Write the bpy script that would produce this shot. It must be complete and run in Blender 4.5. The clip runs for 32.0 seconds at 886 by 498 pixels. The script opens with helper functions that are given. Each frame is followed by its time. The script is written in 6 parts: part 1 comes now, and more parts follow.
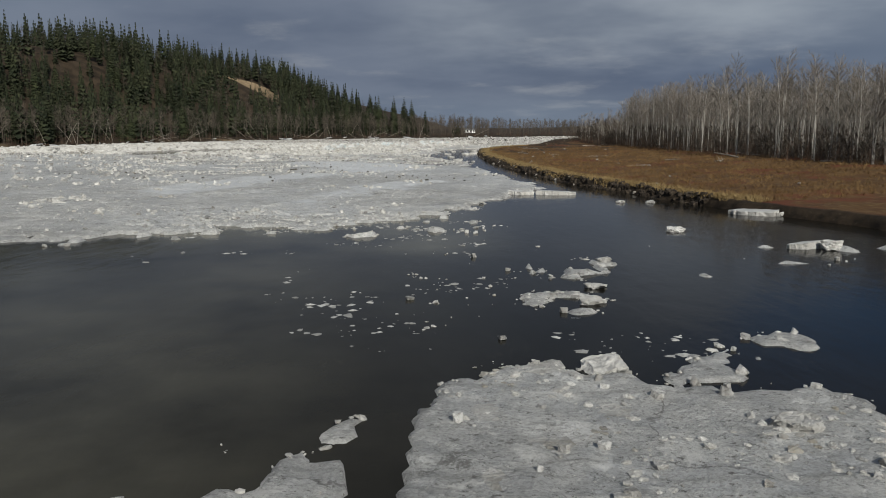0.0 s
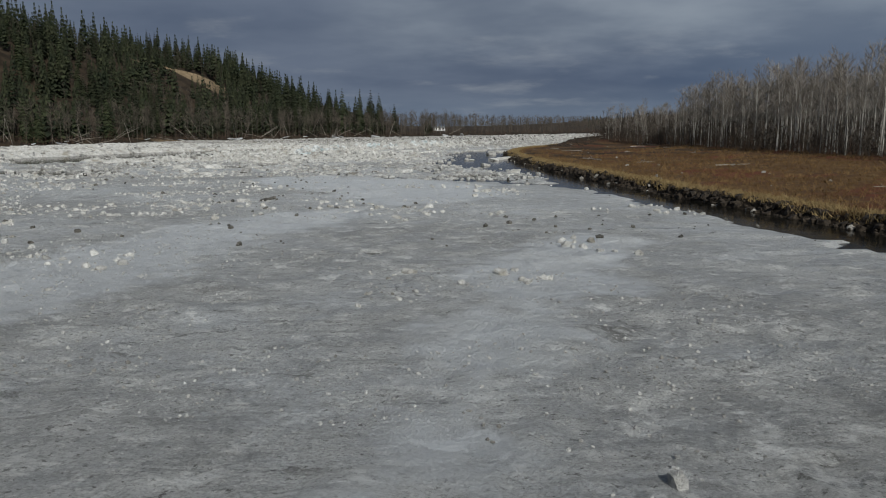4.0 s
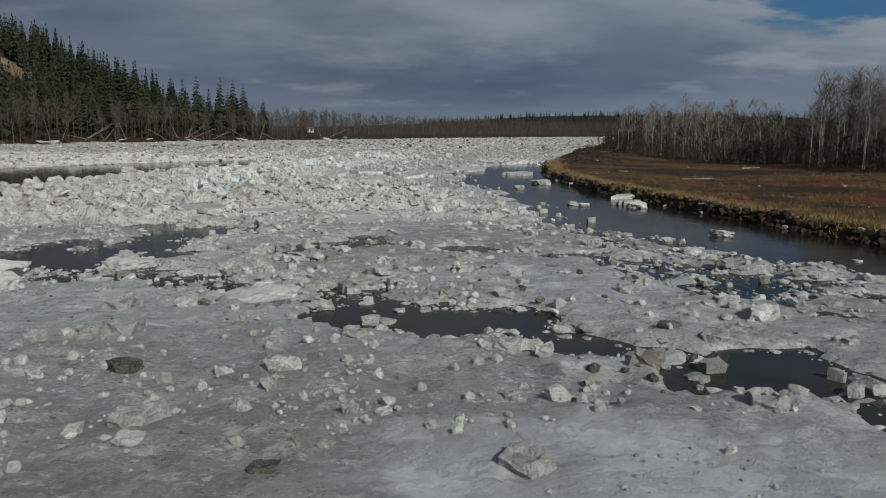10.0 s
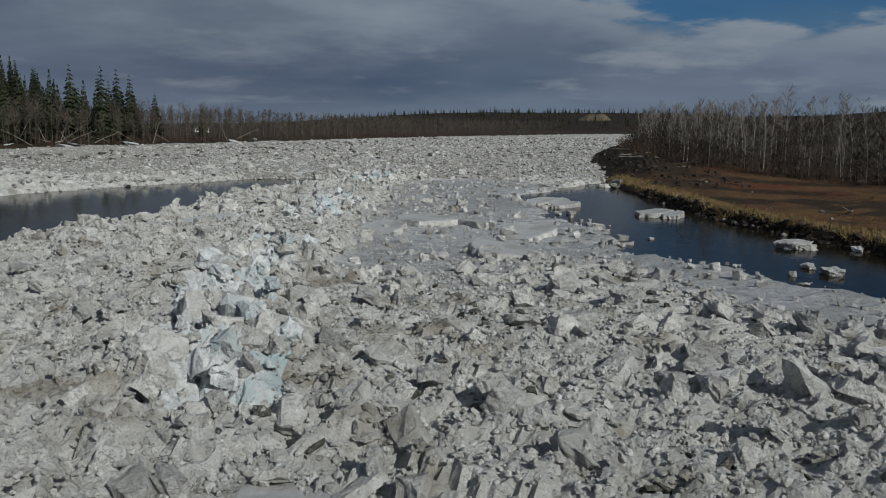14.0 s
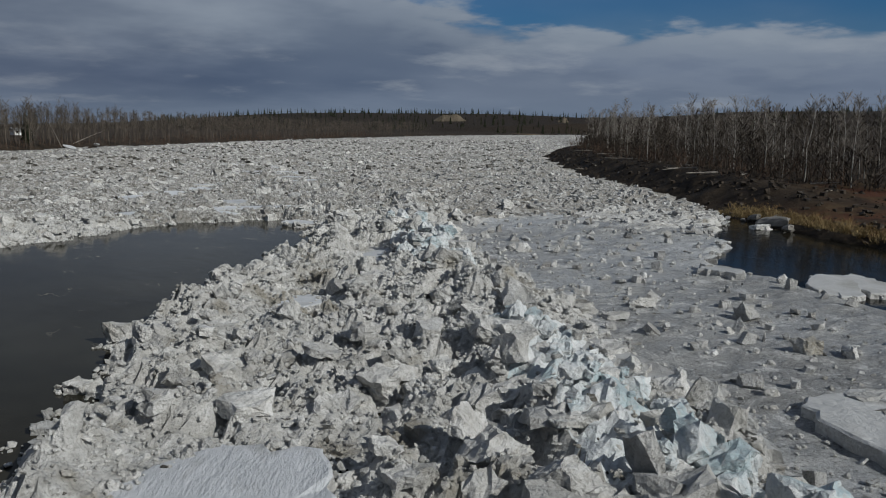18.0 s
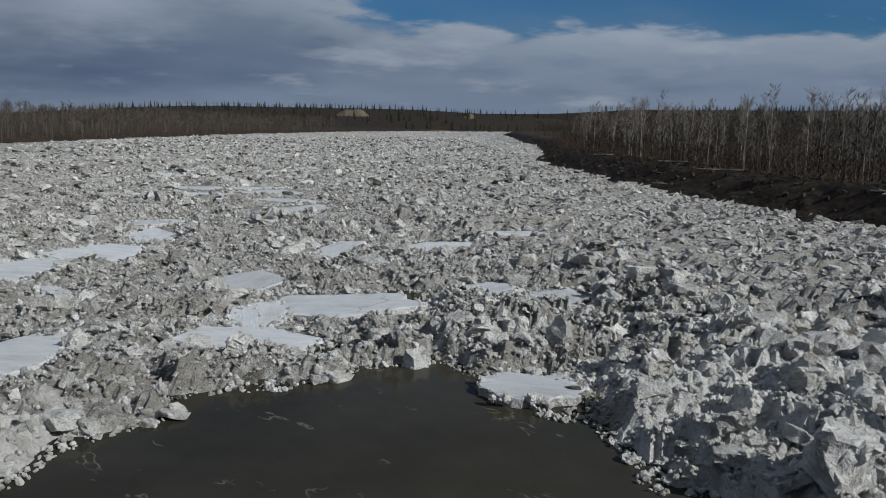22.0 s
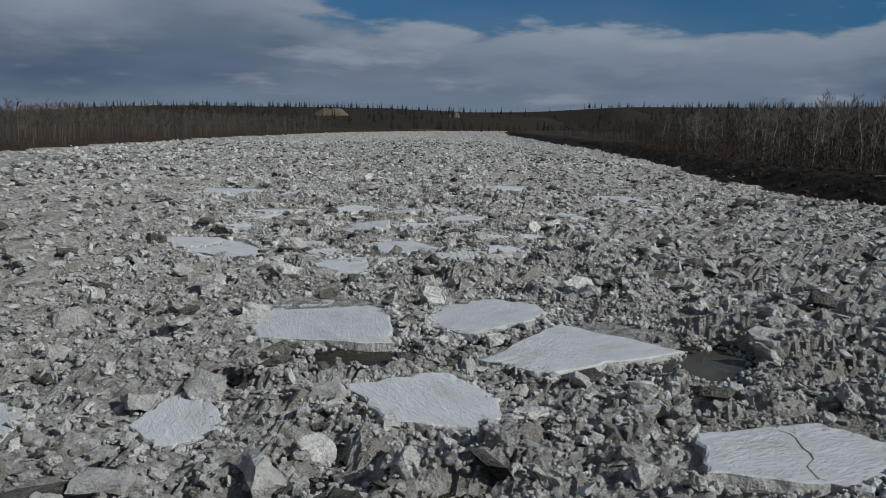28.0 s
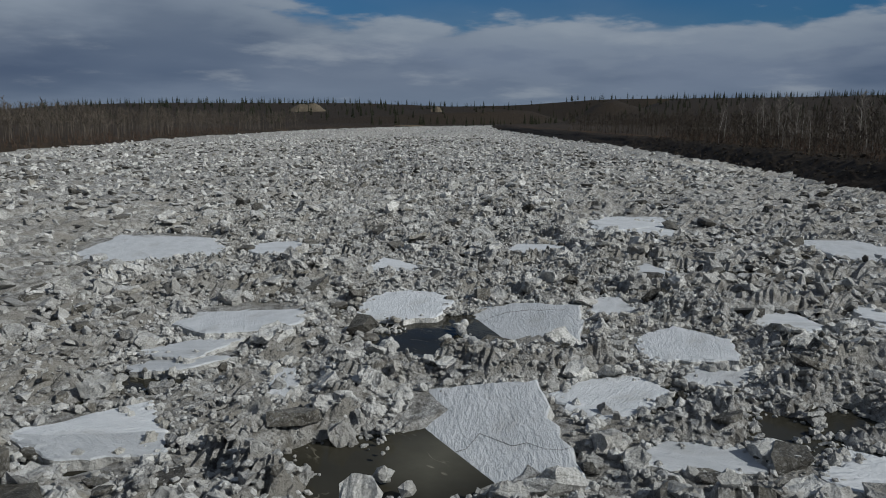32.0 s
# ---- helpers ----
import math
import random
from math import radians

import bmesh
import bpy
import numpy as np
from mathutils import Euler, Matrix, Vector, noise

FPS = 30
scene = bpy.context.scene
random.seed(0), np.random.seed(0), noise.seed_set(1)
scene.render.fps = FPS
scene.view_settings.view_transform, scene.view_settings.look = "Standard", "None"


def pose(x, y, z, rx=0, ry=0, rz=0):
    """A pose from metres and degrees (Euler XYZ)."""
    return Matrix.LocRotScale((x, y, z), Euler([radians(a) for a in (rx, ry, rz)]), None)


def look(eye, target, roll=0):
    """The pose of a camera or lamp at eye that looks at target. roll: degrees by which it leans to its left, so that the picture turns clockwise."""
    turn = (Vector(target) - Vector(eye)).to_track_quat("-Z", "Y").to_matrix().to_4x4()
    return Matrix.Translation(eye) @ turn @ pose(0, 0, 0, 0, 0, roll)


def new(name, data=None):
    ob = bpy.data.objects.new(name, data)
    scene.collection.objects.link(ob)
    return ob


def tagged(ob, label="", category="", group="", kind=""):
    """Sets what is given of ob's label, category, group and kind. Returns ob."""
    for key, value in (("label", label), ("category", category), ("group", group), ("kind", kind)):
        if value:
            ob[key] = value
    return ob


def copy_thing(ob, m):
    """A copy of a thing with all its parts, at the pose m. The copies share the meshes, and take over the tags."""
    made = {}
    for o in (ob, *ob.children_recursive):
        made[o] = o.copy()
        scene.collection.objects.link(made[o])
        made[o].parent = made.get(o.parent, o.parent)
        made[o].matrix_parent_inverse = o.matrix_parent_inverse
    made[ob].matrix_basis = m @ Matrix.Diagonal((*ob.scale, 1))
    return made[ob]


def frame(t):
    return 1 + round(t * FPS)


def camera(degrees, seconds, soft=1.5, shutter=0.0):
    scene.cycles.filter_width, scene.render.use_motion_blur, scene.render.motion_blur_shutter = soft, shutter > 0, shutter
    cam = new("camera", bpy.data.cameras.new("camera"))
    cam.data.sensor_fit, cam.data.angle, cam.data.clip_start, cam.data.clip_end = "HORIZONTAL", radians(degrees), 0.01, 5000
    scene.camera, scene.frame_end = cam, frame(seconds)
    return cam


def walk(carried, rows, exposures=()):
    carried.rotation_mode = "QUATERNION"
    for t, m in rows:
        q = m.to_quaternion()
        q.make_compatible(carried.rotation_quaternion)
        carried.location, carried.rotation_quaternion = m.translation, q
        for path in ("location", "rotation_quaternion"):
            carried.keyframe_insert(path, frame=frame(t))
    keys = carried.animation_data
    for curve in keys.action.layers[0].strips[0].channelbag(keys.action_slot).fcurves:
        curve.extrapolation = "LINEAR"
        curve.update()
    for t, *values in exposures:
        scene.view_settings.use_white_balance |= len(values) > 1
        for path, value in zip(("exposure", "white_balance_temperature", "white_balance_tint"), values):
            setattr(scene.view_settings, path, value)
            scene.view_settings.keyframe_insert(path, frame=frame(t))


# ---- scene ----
cam = camera(57.5, 32.0, soft=1.0)
EXPOSURES = [(0, 0.16, 6800, 7), (1, 0.42, 6700, 6.5), (2, 0.46, 6700, 6), (3, 0.12, 6550, 6), (4, -0.10, 6500, 6), (8, -0.16, 6600, 5), (11, -0.12, 6500, 5), (13, -0.22, 6400, 5), (15, -0.33, 6350, 5.5), (18, -0.17, 6350, 7), (21, 0.10, 6300, 7), (24, -0.10, 6250, 7), (32, -0.14, 6300, 6)]
PATH = [
    (0.0, (4.18, 11.93, 5.56), (3.83, 31.71, 2.58), 0.07),
    (0.5, (2.62, 17.83, 5.50), (2.43, 37.60, 2.51), 0.08),
    (1.0, (1.10, 23.71, 5.45), (1.07, 43.48, 2.46), 0.09),
    (1.5, (-0.36, 29.55, 5.38), (-0.21, 49.32, 2.39), 0.05),
    (2.0, (-1.77, 35.37, 5.33), (-1.46, 55.14, 2.32), -0.02),
    (2.5, (-3.17, 41.21, 5.27), (-2.70, 60.98, 2.26), -0.08),
    (3.0, (-4.54, 47.07, 5.20), (-3.92, 66.83, 2.18), -0.08),
    (3.5, (-5.95, 52.99, 5.17), (-5.16, 72.74, 2.15), -0.08),
    (4.0, (-7.41, 58.98, 5.13), (-6.49, 78.73, 2.11), -0.12),
    (4.5, (-8.86, 64.98, 5.09), (-7.81, 84.72, 2.05), -0.27),
    (6.5, (-14.74, 87.10, 5.03), (-12.63, 106.75, 2.00), 0.37),
    (7.0, (-16.08, 92.59, 5.02), (-13.63, 112.21, 1.98), 0.37),
    (7.5, (-17.34, 98.13, 5.01), (-14.53, 117.70, 1.98), 0.48),
    (8.0, (-18.46, 103.70, 5.03), (-15.20, 123.20, 1.99), 0.53),
    (8.5, (-19.46, 109.31, 5.10), (-15.76, 128.73, 2.07), 0.53),
    (9.0, (-20.35, 114.95, 5.23), (-16.22, 134.28, 2.21), 0.60),
    (9.5, (-21.13, 120.56, 5.37), (-16.58, 139.80, 2.37), 0.64),
    (10.0, (-21.84, 126.10, 5.47), (-16.89, 145.24, 2.49), 0.74),
    (10.5, (-22.48, 131.61, 5.56), (-17.12, 150.65, 2.56), 0.79),
    (11.0, (-23.10, 137.11, 5.62), (-17.32, 156.02, 2.63), 0.84),
    (11.5, (-23.70, 142.62, 5.68), (-17.52, 161.41, 2.70), 0.94),
    (12.0, (-24.25, 148.13, 5.77), (-17.67, 166.78, 2.78), 0.91),
    (12.5, (-24.71, 153.60, 5.89), (-17.79, 172.12, 2.88), 0.79),
    (13.0, (-25.17, 159.06, 6.02), (-18.03, 177.50, 3.00), 0.68),
    (13.5, (-25.58, 164.53, 6.14), (-18.21, 182.87, 3.12), 0.64),
    (14.0, (-25.88, 169.96, 6.26), (-18.23, 188.19, 3.23), 0.65),
    (14.5, (-26.03, 175.30, 6.36), (-17.94, 193.34, 3.33), 0.68),
    (15.0, (-26.06, 180.56, 6.45), (-17.49, 198.37, 3.42), 0.72),
    (15.5, (-25.99, 185.78, 6.53), (-16.96, 203.37, 3.51), 0.83),
    (17.5, (-24.44, 205.71, 6.39), (-13.75, 222.35, 3.41), 0.77),
    (18.0, (-23.91, 210.26, 6.36), (-12.85, 226.65, 3.39), 0.65),
    (18.5, (-23.33, 214.76, 6.33), (-11.92, 230.91, 3.37), 0.67),
    (19.0, (-22.67, 219.23, 6.30), (-10.92, 235.14, 3.36), 0.77),
    (19.5, (-21.91, 223.71, 6.28), (-9.83, 239.38, 3.33), 0.86),
    (20.0, (-21.01, 228.22, 6.25), (-8.62, 243.63, 3.30), 0.96),
    (20.5, (-20.00, 232.75, 6.20), (-7.30, 247.91, 3.23), 1.05),
    (21.0, (-18.91, 237.28, 6.20), (-6.04, 252.29, 3.19), 1.10),
    (21.5, (-17.74, 241.73, 6.26), (-4.73, 256.61, 3.23), 1.12),
    (22.0, (-16.48, 246.11, 6.37), (-3.33, 260.87, 3.33), 1.15),
    (22.5, (-15.14, 250.41, 6.48), (-1.91, 265.09, 3.42), 1.14),
    (23.0, (-13.77, 254.71, 6.63), (-0.43, 269.29, 3.57), 1.07),
    (23.5, (-12.39, 258.96, 6.80), (1.17, 273.35, 3.76), 1.05),
    (24.0, (-11.00, 263.19, 6.93), (2.67, 277.47, 3.88), 1.04),
    (24.5, (-9.58, 267.39, 6.96), (4.13, 281.62, 3.89), 0.91),
    (25.0, (-8.16, 271.62, 6.99), (5.56, 285.85, 3.91), 0.84),
    (25.5, (-6.79, 275.79, 7.00), (6.93, 290.01, 3.93), 0.74),
    (26.0, (-5.51, 279.95, 7.01), (8.23, 294.16, 3.93), 0.69),
    (26.5, (-4.24, 284.09, 7.02), (9.51, 298.29, 3.95), 0.66),
    (28.5, (2.99, 299.46, 6.46), (16.72, 313.67, 3.39), 0.89),
    (29.0, (5.10, 303.15, 6.38), (18.83, 317.35, 3.26), 0.78),
    (29.5, (7.29, 306.78, 6.34), (21.09, 320.91, 3.19), 0.66),
    (30.0, (9.60, 310.33, 6.36), (23.49, 324.38, 3.20), 0.60),
    (30.5, (12.04, 313.80, 6.40), (25.99, 327.78, 3.25), 0.50),
    (31.0, (14.52, 317.22, 6.47), (28.53, 331.13, 3.31), 0.33),
    (31.5, (17.03, 320.59, 6.53), (31.10, 334.44, 3.37), 0.20),
    (32.0, (19.57, 323.92, 6.57), (33.69, 337.73, 3.39), 0.09),
]
walk(cam, [(t, look(eye, target, roll)) for t, eye, target, roll in PATH], EXPOSURES)

# ---------- world, sun ----------
SUN_AZ, SUN_EL = math.atan2(-0.95, 0.31), radians(34)
sun_way = Vector((math.cos(SUN_AZ) * math.cos(SUN_EL), math.sin(SUN_AZ) * math.cos(SUN_EL), math.sin(SUN_EL)))
sun = new("sun", bpy.data.lights.new("sun", "SUN"))
sun.data.energy, sun.data.angle, sun.data.color = 3.7, radians(0.6), (1.0, 0.975, 0.935)
sun.matrix_world = look(sun_way * 200, (0, 0, 0))

world = bpy.data.worlds.new("sky")
scene.world = world
world.use_nodes = True


def build_sky(tree):
    nd, lk = tree.nodes, tree.links
    nd.clear()
    N = lambda kind, **kw: set_all(nd.new(kind), kw)
    out = N("ShaderNodeOutputWorld")
    sky = N("ShaderNodeTexSky", sky_type="NISHITA", sun_disc=False, sun_elevation=SUN_EL, sun_rotation=math.pi / 2 - SUN_AZ)
    co = N("ShaderNodeTexCoord")
    sep = N("ShaderNodeSeparateXYZ")
    lk.new(co.outputs["Generated"], sep.inputs[0])
    lift = N("ShaderNodeMath", operation="ADD")
    lift.inputs[1].default_value = 0.16
    lk.new(sep.outputs[2], lift.inputs[0])
    lift2 = N("ShaderNodeMath", operation="MAXIMUM")
    lift2.inputs[1].default_value = 0.05
    lk.new(lift.outputs[0], lift2.inputs[0])
    dv = [N("ShaderNodeMath", operation="DIVIDE") for _ in range(2)]
    comb = N("ShaderNodeCombineXYZ")
    for k in range(2):
        lk.new(sep.outputs[k], dv[k].inputs[0])
        lk.new(lift2.outputs[0], dv[k].inputs[1])
        lk.new(dv[k].outputs[0], comb.inputs[k])

    def cloud(scale, detail, off, lo, hi, rough=0.55):
        mp = N("ShaderNodeMapping")
        mp.inputs["Location"].default_value = off
        lk.new(comb.outputs[0], mp.inputs[0])
        nz = N("ShaderNodeTexNoise")
        nz.inputs["Scale"].default_value, nz.inputs["Detail"].default_value, nz.inputs["Roughness"].default_value = scale, detail, rough
        lk.new(mp.outputs[0], nz.inputs["Vector"])
        mr = N("ShaderNodeMapRange", interpolation_type="SMOOTHSTEP")
        mr.inputs["From Min"].default_value, mr.inputs["From Max"].default_value = lo, hi
        lk.new(nz.outputs[0], mr.inputs["Value"])
        return mr.outputs[0]

    def mix(fac, a, b):
        m = N("ShaderNodeMix", data_type="RGBA")
        for sock, v in ((m.inputs[0], fac), (m.inputs[6], a), (m.inputs[7], b)):
            if isinstance(v, tuple):
                sock.default_value = (*v, 1)
            elif isinstance(v, float):
                sock.default_value = v
            else:
                lk.new(v, sock)
        return m.outputs[2]

    def calc(op, a, b=None, c=None):
        m = N("ShaderNodeMath", operation=op)
        for k, v in enumerate((a, b, c)):
            if v is None:
                continue
            if isinstance(v, (int, float)):
                m.inputs[k].default_value = v
            else:
                lk.new(v, m.inputs[k])
        return m.outputs[0]

    def step(v, a, b):
        m = N("ShaderNodeMapRange", interpolation_type="SMOOTHSTEP")
        m.inputs["From Min"].default_value, m.inputs["From Max"].default_value = a, b
        lk.new(v, m.inputs["Value"])
        return m.outputs[0]

    up = sep.outputs[2]
    broad = cloud(0.34, 3.0, (2.3, 0.9, 0.0), 0.36, 0.64)
    shade = cloud(0.75, 5.0, (5.1, 1.3, 0.4), 0.34, 0.66)
    puff = cloud(1.5, 6.0, (0.4, 7.7, 2.0), 0.52, 0.74, 0.55)
    wisp = cloud(3.4, 6.0, (3.0, 2.0, 1.0), 0.30, 0.75, 0.5)
    grey = mix(shade, (0.078, 0.110, 0.178), (0.158, 0.195, 0.272))
    grey = mix(calc("MULTIPLY", broad, 0.6), grey, (0.205, 0.242, 0.315))
    grey = mix(calc("MULTIPLY", puff, 0.55), grey, (0.36, 0.385, 0.43))
    west = N("ShaderNodeVectorMath", operation="DOT_PRODUCT")
    lk.new(co.outputs["Generated"], west.inputs[0])
    west.inputs[1].default_value = (math.sin(radians(-4)), math.cos(radians(-4)), 0)
    grey = mix(calc("MULTIPLY", step(west.outputs["Value"], 0.86, 0.98), 0.30), grey, (0.075, 0.088, 0.135))
    # towards the bend of the river the cover ends in a bright edge with blue above it
    flat = N("ShaderNodeVectorMath", operation="MULTIPLY")
    flat.inputs[1].default_value = (1, 1, 0)
    lk.new(co.outputs["Generated"], flat.inputs[0])
    unit = N("ShaderNodeVectorMath", operation="NORMALIZE")
    lk.new(flat.outputs[0], unit.inputs[0])
    dot = N("ShaderNodeVectorMath", operation="DOT_PRODUCT")
    lk.new(unit.outputs[0], dot.inputs[0])
    dot.inputs[1].default_value = (math.sin(radians(58)), math.cos(radians(58)), 0)
    turn = calc("MULTIPLY", calc("SUBTRACT", 0.995, dot.outputs["Value"]), 0.55)
    rim = calc("ADD", calc("ADD", 0.098, calc("MAXIMUM", turn, 0.0)), calc("MULTIPLY", calc("SUBTRACT", wisp, 0.5), 0.030))
    rim = calc("ADD", rim, calc("MULTIPLY", calc("SUBTRACT", shade, 0.5), 0.030))
    over = calc("SUBTRACT", up, rim)
    bright = calc("MULTIPLY", step(over, -0.055, -0.004), step(dot.outputs["Value"], 0.80, 0.93))
    grey = mix(calc("MULTIPLY", bright, calc("ADD", 0.35, calc("MULTIPLY", wisp, 0.5))), grey, (0.29, 0.33, 0.39))
    pale = N("ShaderNodeVectorMath", operation="DOT_PRODUCT")
    lk.new(unit.outputs[0], pale.inputs[0])
    pale.inputs[1].default_value = (math.sin(radians(14)), math.cos(radians(14)), 0)
    glow = calc("MULTIPLY", calc("MULTIPLY", step(pale.outputs["Value"], 0.93, 0.985), step(up, 0.05, 0.12)), calc("ADD", 0.25, calc("MULTIPLY", shade, 0.45)))
    grey = mix(glow, grey, (0.32, 0.36, 0.42))
    tint = N("ShaderNodeVectorMath", operation="MULTIPLY")
    lk.new(sky.outputs[0], tint.inputs[0])
    tint.inputs[1].default_value = (0.012, 0.029, 0.050)
    veil = calc("MULTIPLY", step(over, -0.004, 0.014), calc("SUBTRACT", 1.0, calc("MULTIPLY", broad, 0.35)))
    col = mix(calc("MULTIPLY", veil, step(dot.outputs["Value"], 0.62, 0.90)), grey, tint.outputs[0])
    low = step(up, 0.055, 0.0)
    col = mix(calc("MULTIPLY", low, 0.35), col, (0.135, 0.185, 0.255))
    # overhead the cover is even
    col = mix(step(up, 0.30, 0.8), col, (0.130, 0.155, 0.205))
    bg = N("ShaderNodeBackground")
    lk.new(col, bg.inputs[0])
    bg.inputs[1].default_value = 1.0
    lk.new(bg.outputs[0], out.inputs[0])


def set_all(node, kw):
    for k, v in kw.items():
        setattr(node, k, v)
    return node


build_sky(world.node_tree)

# ---------- materials ----------


def material(name, low, high, scale=1.0, rough=0.7, fine=None, bump=0.3, bump_scale=None, patch=None, patch_scale=0.12, patch_at=(0.5, 0.62),
             vary=0.0, island=False, spec=0.3, stretch=(1, 1, 1), bump_far=0.05, transmission=0.0):
    """Two tones mixed by noise, a patch tone at a larger scale, variation from piece to piece, and relief."""
    m = bpy.data.materials.new(name)
    m.use_nodes = True
    nd, lk = m.node_tree.nodes, m.node_tree.links
    bsdf = nd["Principled BSDF"]
    co = nd.new("ShaderNodeTexCoord")
    mp = nd.new("ShaderNodeMapping")
    mp.inputs["Scale"].default_value = stretch
    lk.new(co.outputs["Object"], mp.inputs[0])

    def nz(s, detail=6.0, r=0.6):
        n = nd.new("ShaderNodeTexNoise")
        n.inputs["Scale"].default_value, n.inputs["Detail"].default_value, n.inputs["Roughness"].default_value = s, detail, r
        lk.new(mp.outputs[0], n.inputs["Vector"])
        return n.outputs[0]

    def mr(v, a, b, c=0.0, d=1.0):
        n = nd.new("ShaderNodeMapRange")
        for k, x in zip(("From Min", "From Max", "To Min", "To Max"), (a, b, c, d)):
            n.inputs[k].default_value = x
        lk.new(v, n.inputs["Value"])
        return n.outputs[0]

    def mx(f, a, b, blend="MIX"):
        n = nd.new("ShaderNodeMix")
        n.data_type, n.blend_type = "RGBA", blend
        for sock, v in ((n.inputs[0], f), (n.inputs[6], a), (n.inputs[7], b)):
            if isinstance(v, tuple):
                sock.default_value = (*v, 1)
            elif isinstance(v, float):
                sock.default_value = v
            else:
                lk.new(v, sock)
        return n.outputs[2]

    grain = nz(scale)
    col = mx(mr(grain, 0.36, 0.64), low, high)
    if patch:
        col = mx(mr(nz(patch_scale, 5.0), *patch_at), col, patch)
    if fine:
        col = mx(mr(nz(scale * 7, 3.0), 0.5, 0.72), col, fine)
    if vary:
        if island:
            r = nd.new("ShaderNodeNewGeometry").outputs["Random Per Island"]
        else:
            r = nd.new("ShaderNodeObjectInfo").outputs["Random"]
        f = mr(r, 0.0, 1.0, 1.0 - vary, 1.0 + vary * 0.6)
        v = nd.new("ShaderNodeVectorMath")
        v.operation = "SCALE"
        lk.new(col, v.inputs[0])
        lk.new(f, v.inputs[3])
        col = v.outputs[0]
    lk.new(col, bsdf.inputs["Base Color"])
    bsdf.inputs["Roughness"].default_value = rough
    bsdf.inputs["Specular IOR Level"].default_value = spec
    if transmission:
        bsdf.inputs["Subsurface Weight"].default_value = transmission
        bsdf.inputs["Subsurface Radius"].default_value = (0.05, 0.09, 0.12)
    if bump:
        b = nd.new("ShaderNodeBump")
        b.inputs["Strength"].default_value, b.inputs["Distance"].default_value = bump, bump_far
        lk.new(nz(bump_scale or scale * 3, 8.0, 0.65), b.inputs["Height"])
        lk.new(b.outputs[0], bsdf.inputs["Normal"])
    return m


# fine: random dark speckle, for dirt and also standing in for crevice shade
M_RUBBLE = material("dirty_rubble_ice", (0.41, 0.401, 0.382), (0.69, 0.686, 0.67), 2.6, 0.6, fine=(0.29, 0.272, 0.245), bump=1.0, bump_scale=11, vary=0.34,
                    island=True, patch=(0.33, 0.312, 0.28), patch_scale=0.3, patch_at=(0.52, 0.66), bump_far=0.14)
M_BED = material("dirty_slush_bed", (0.17, 0.158, 0.138), (0.55, 0.542, 0.525), 3.4, 0.6, fine=(0.13, 0.118, 0.098), bump=1.0, bump_scale=9, bump_far=0.22,
                 patch=(0.30, 0.283, 0.252), patch_scale=0.35, patch_at=(0.50, 0.62))
# muddy ice tone, also worn by dark pieces that stand in for gaps
M_MUD_AND_GAP = material("mud_and_gap_dark_ice", (0.035, 0.031, 0.025), (0.16, 0.148, 0.125), 2.5, 0.7, fine=(0.30, 0.295, 0.28), bump=1.0, bump_scale=6, vary=0.4, island=True, bump_far=0.15)
M_WHITE_RUBBLE = material("white_rubble_ice", (0.49, 0.478, 0.45), (0.75, 0.74, 0.715), 2.2, 0.6, fine=(0.43, 0.415, 0.385), bump=1.0, bump_scale=10, vary=0.26,
                          island=True, patch=(0.34, 0.315, 0.265), patch_scale=0.5, patch_at=(0.54, 0.66), bump_far=0.16)
M_BLOCK = material("ice_block", (0.49, 0.478, 0.452), (0.73, 0.722, 0.70), 1.6, 0.55, fine=(0.45, 0.432, 0.40), bump=1.0, bump_scale=4.5, vary=0.24,
                   patch=(0.30, 0.282, 0.25), patch_scale=0.8, patch_at=(0.55, 0.75), bump_far=0.22)
M_CLEAR = material("fresh_blue_white_ice", (0.62, 0.65, 0.655), (0.80, 0.81, 0.805), 1.2, 0.4, fine=(0.54, 0.545, 0.535), bump=1.0, bump_scale=5, vary=0.14, island=True, patch=(0.47, 0.565, 0.59), patch_scale=0.7, bump_far=0.18)
M_SNOW = material("crusted_snow", (0.50, 0.515, 0.53), (0.61, 0.62, 0.635), 0.9, 0.75, bump=1.0, bump_scale=3.5, vary=0.14, patch=(0.40, 0.402, 0.40), patch_scale=0.4, patch_at=(0.54, 0.70), bump_far=0.07, stretch=(1, 2.4, 1))
M_SLAB = material("grey_slab_top", (0.39, 0.39, 0.385), (0.50, 0.50, 0.49), 0.9, 0.6, bump=1.0, bump_scale=5, vary=0.12, patch=(0.33, 0.322, 0.305), patch_scale=0.4, bump_far=0.07)

M_SLAB_BITS = material("wet_slush", (0.20, 0.20, 0.195), (0.42, 0.42, 0.41), 1.5, 0.5, bump=0.5, bump_scale=6, vary=0.4, island=True)


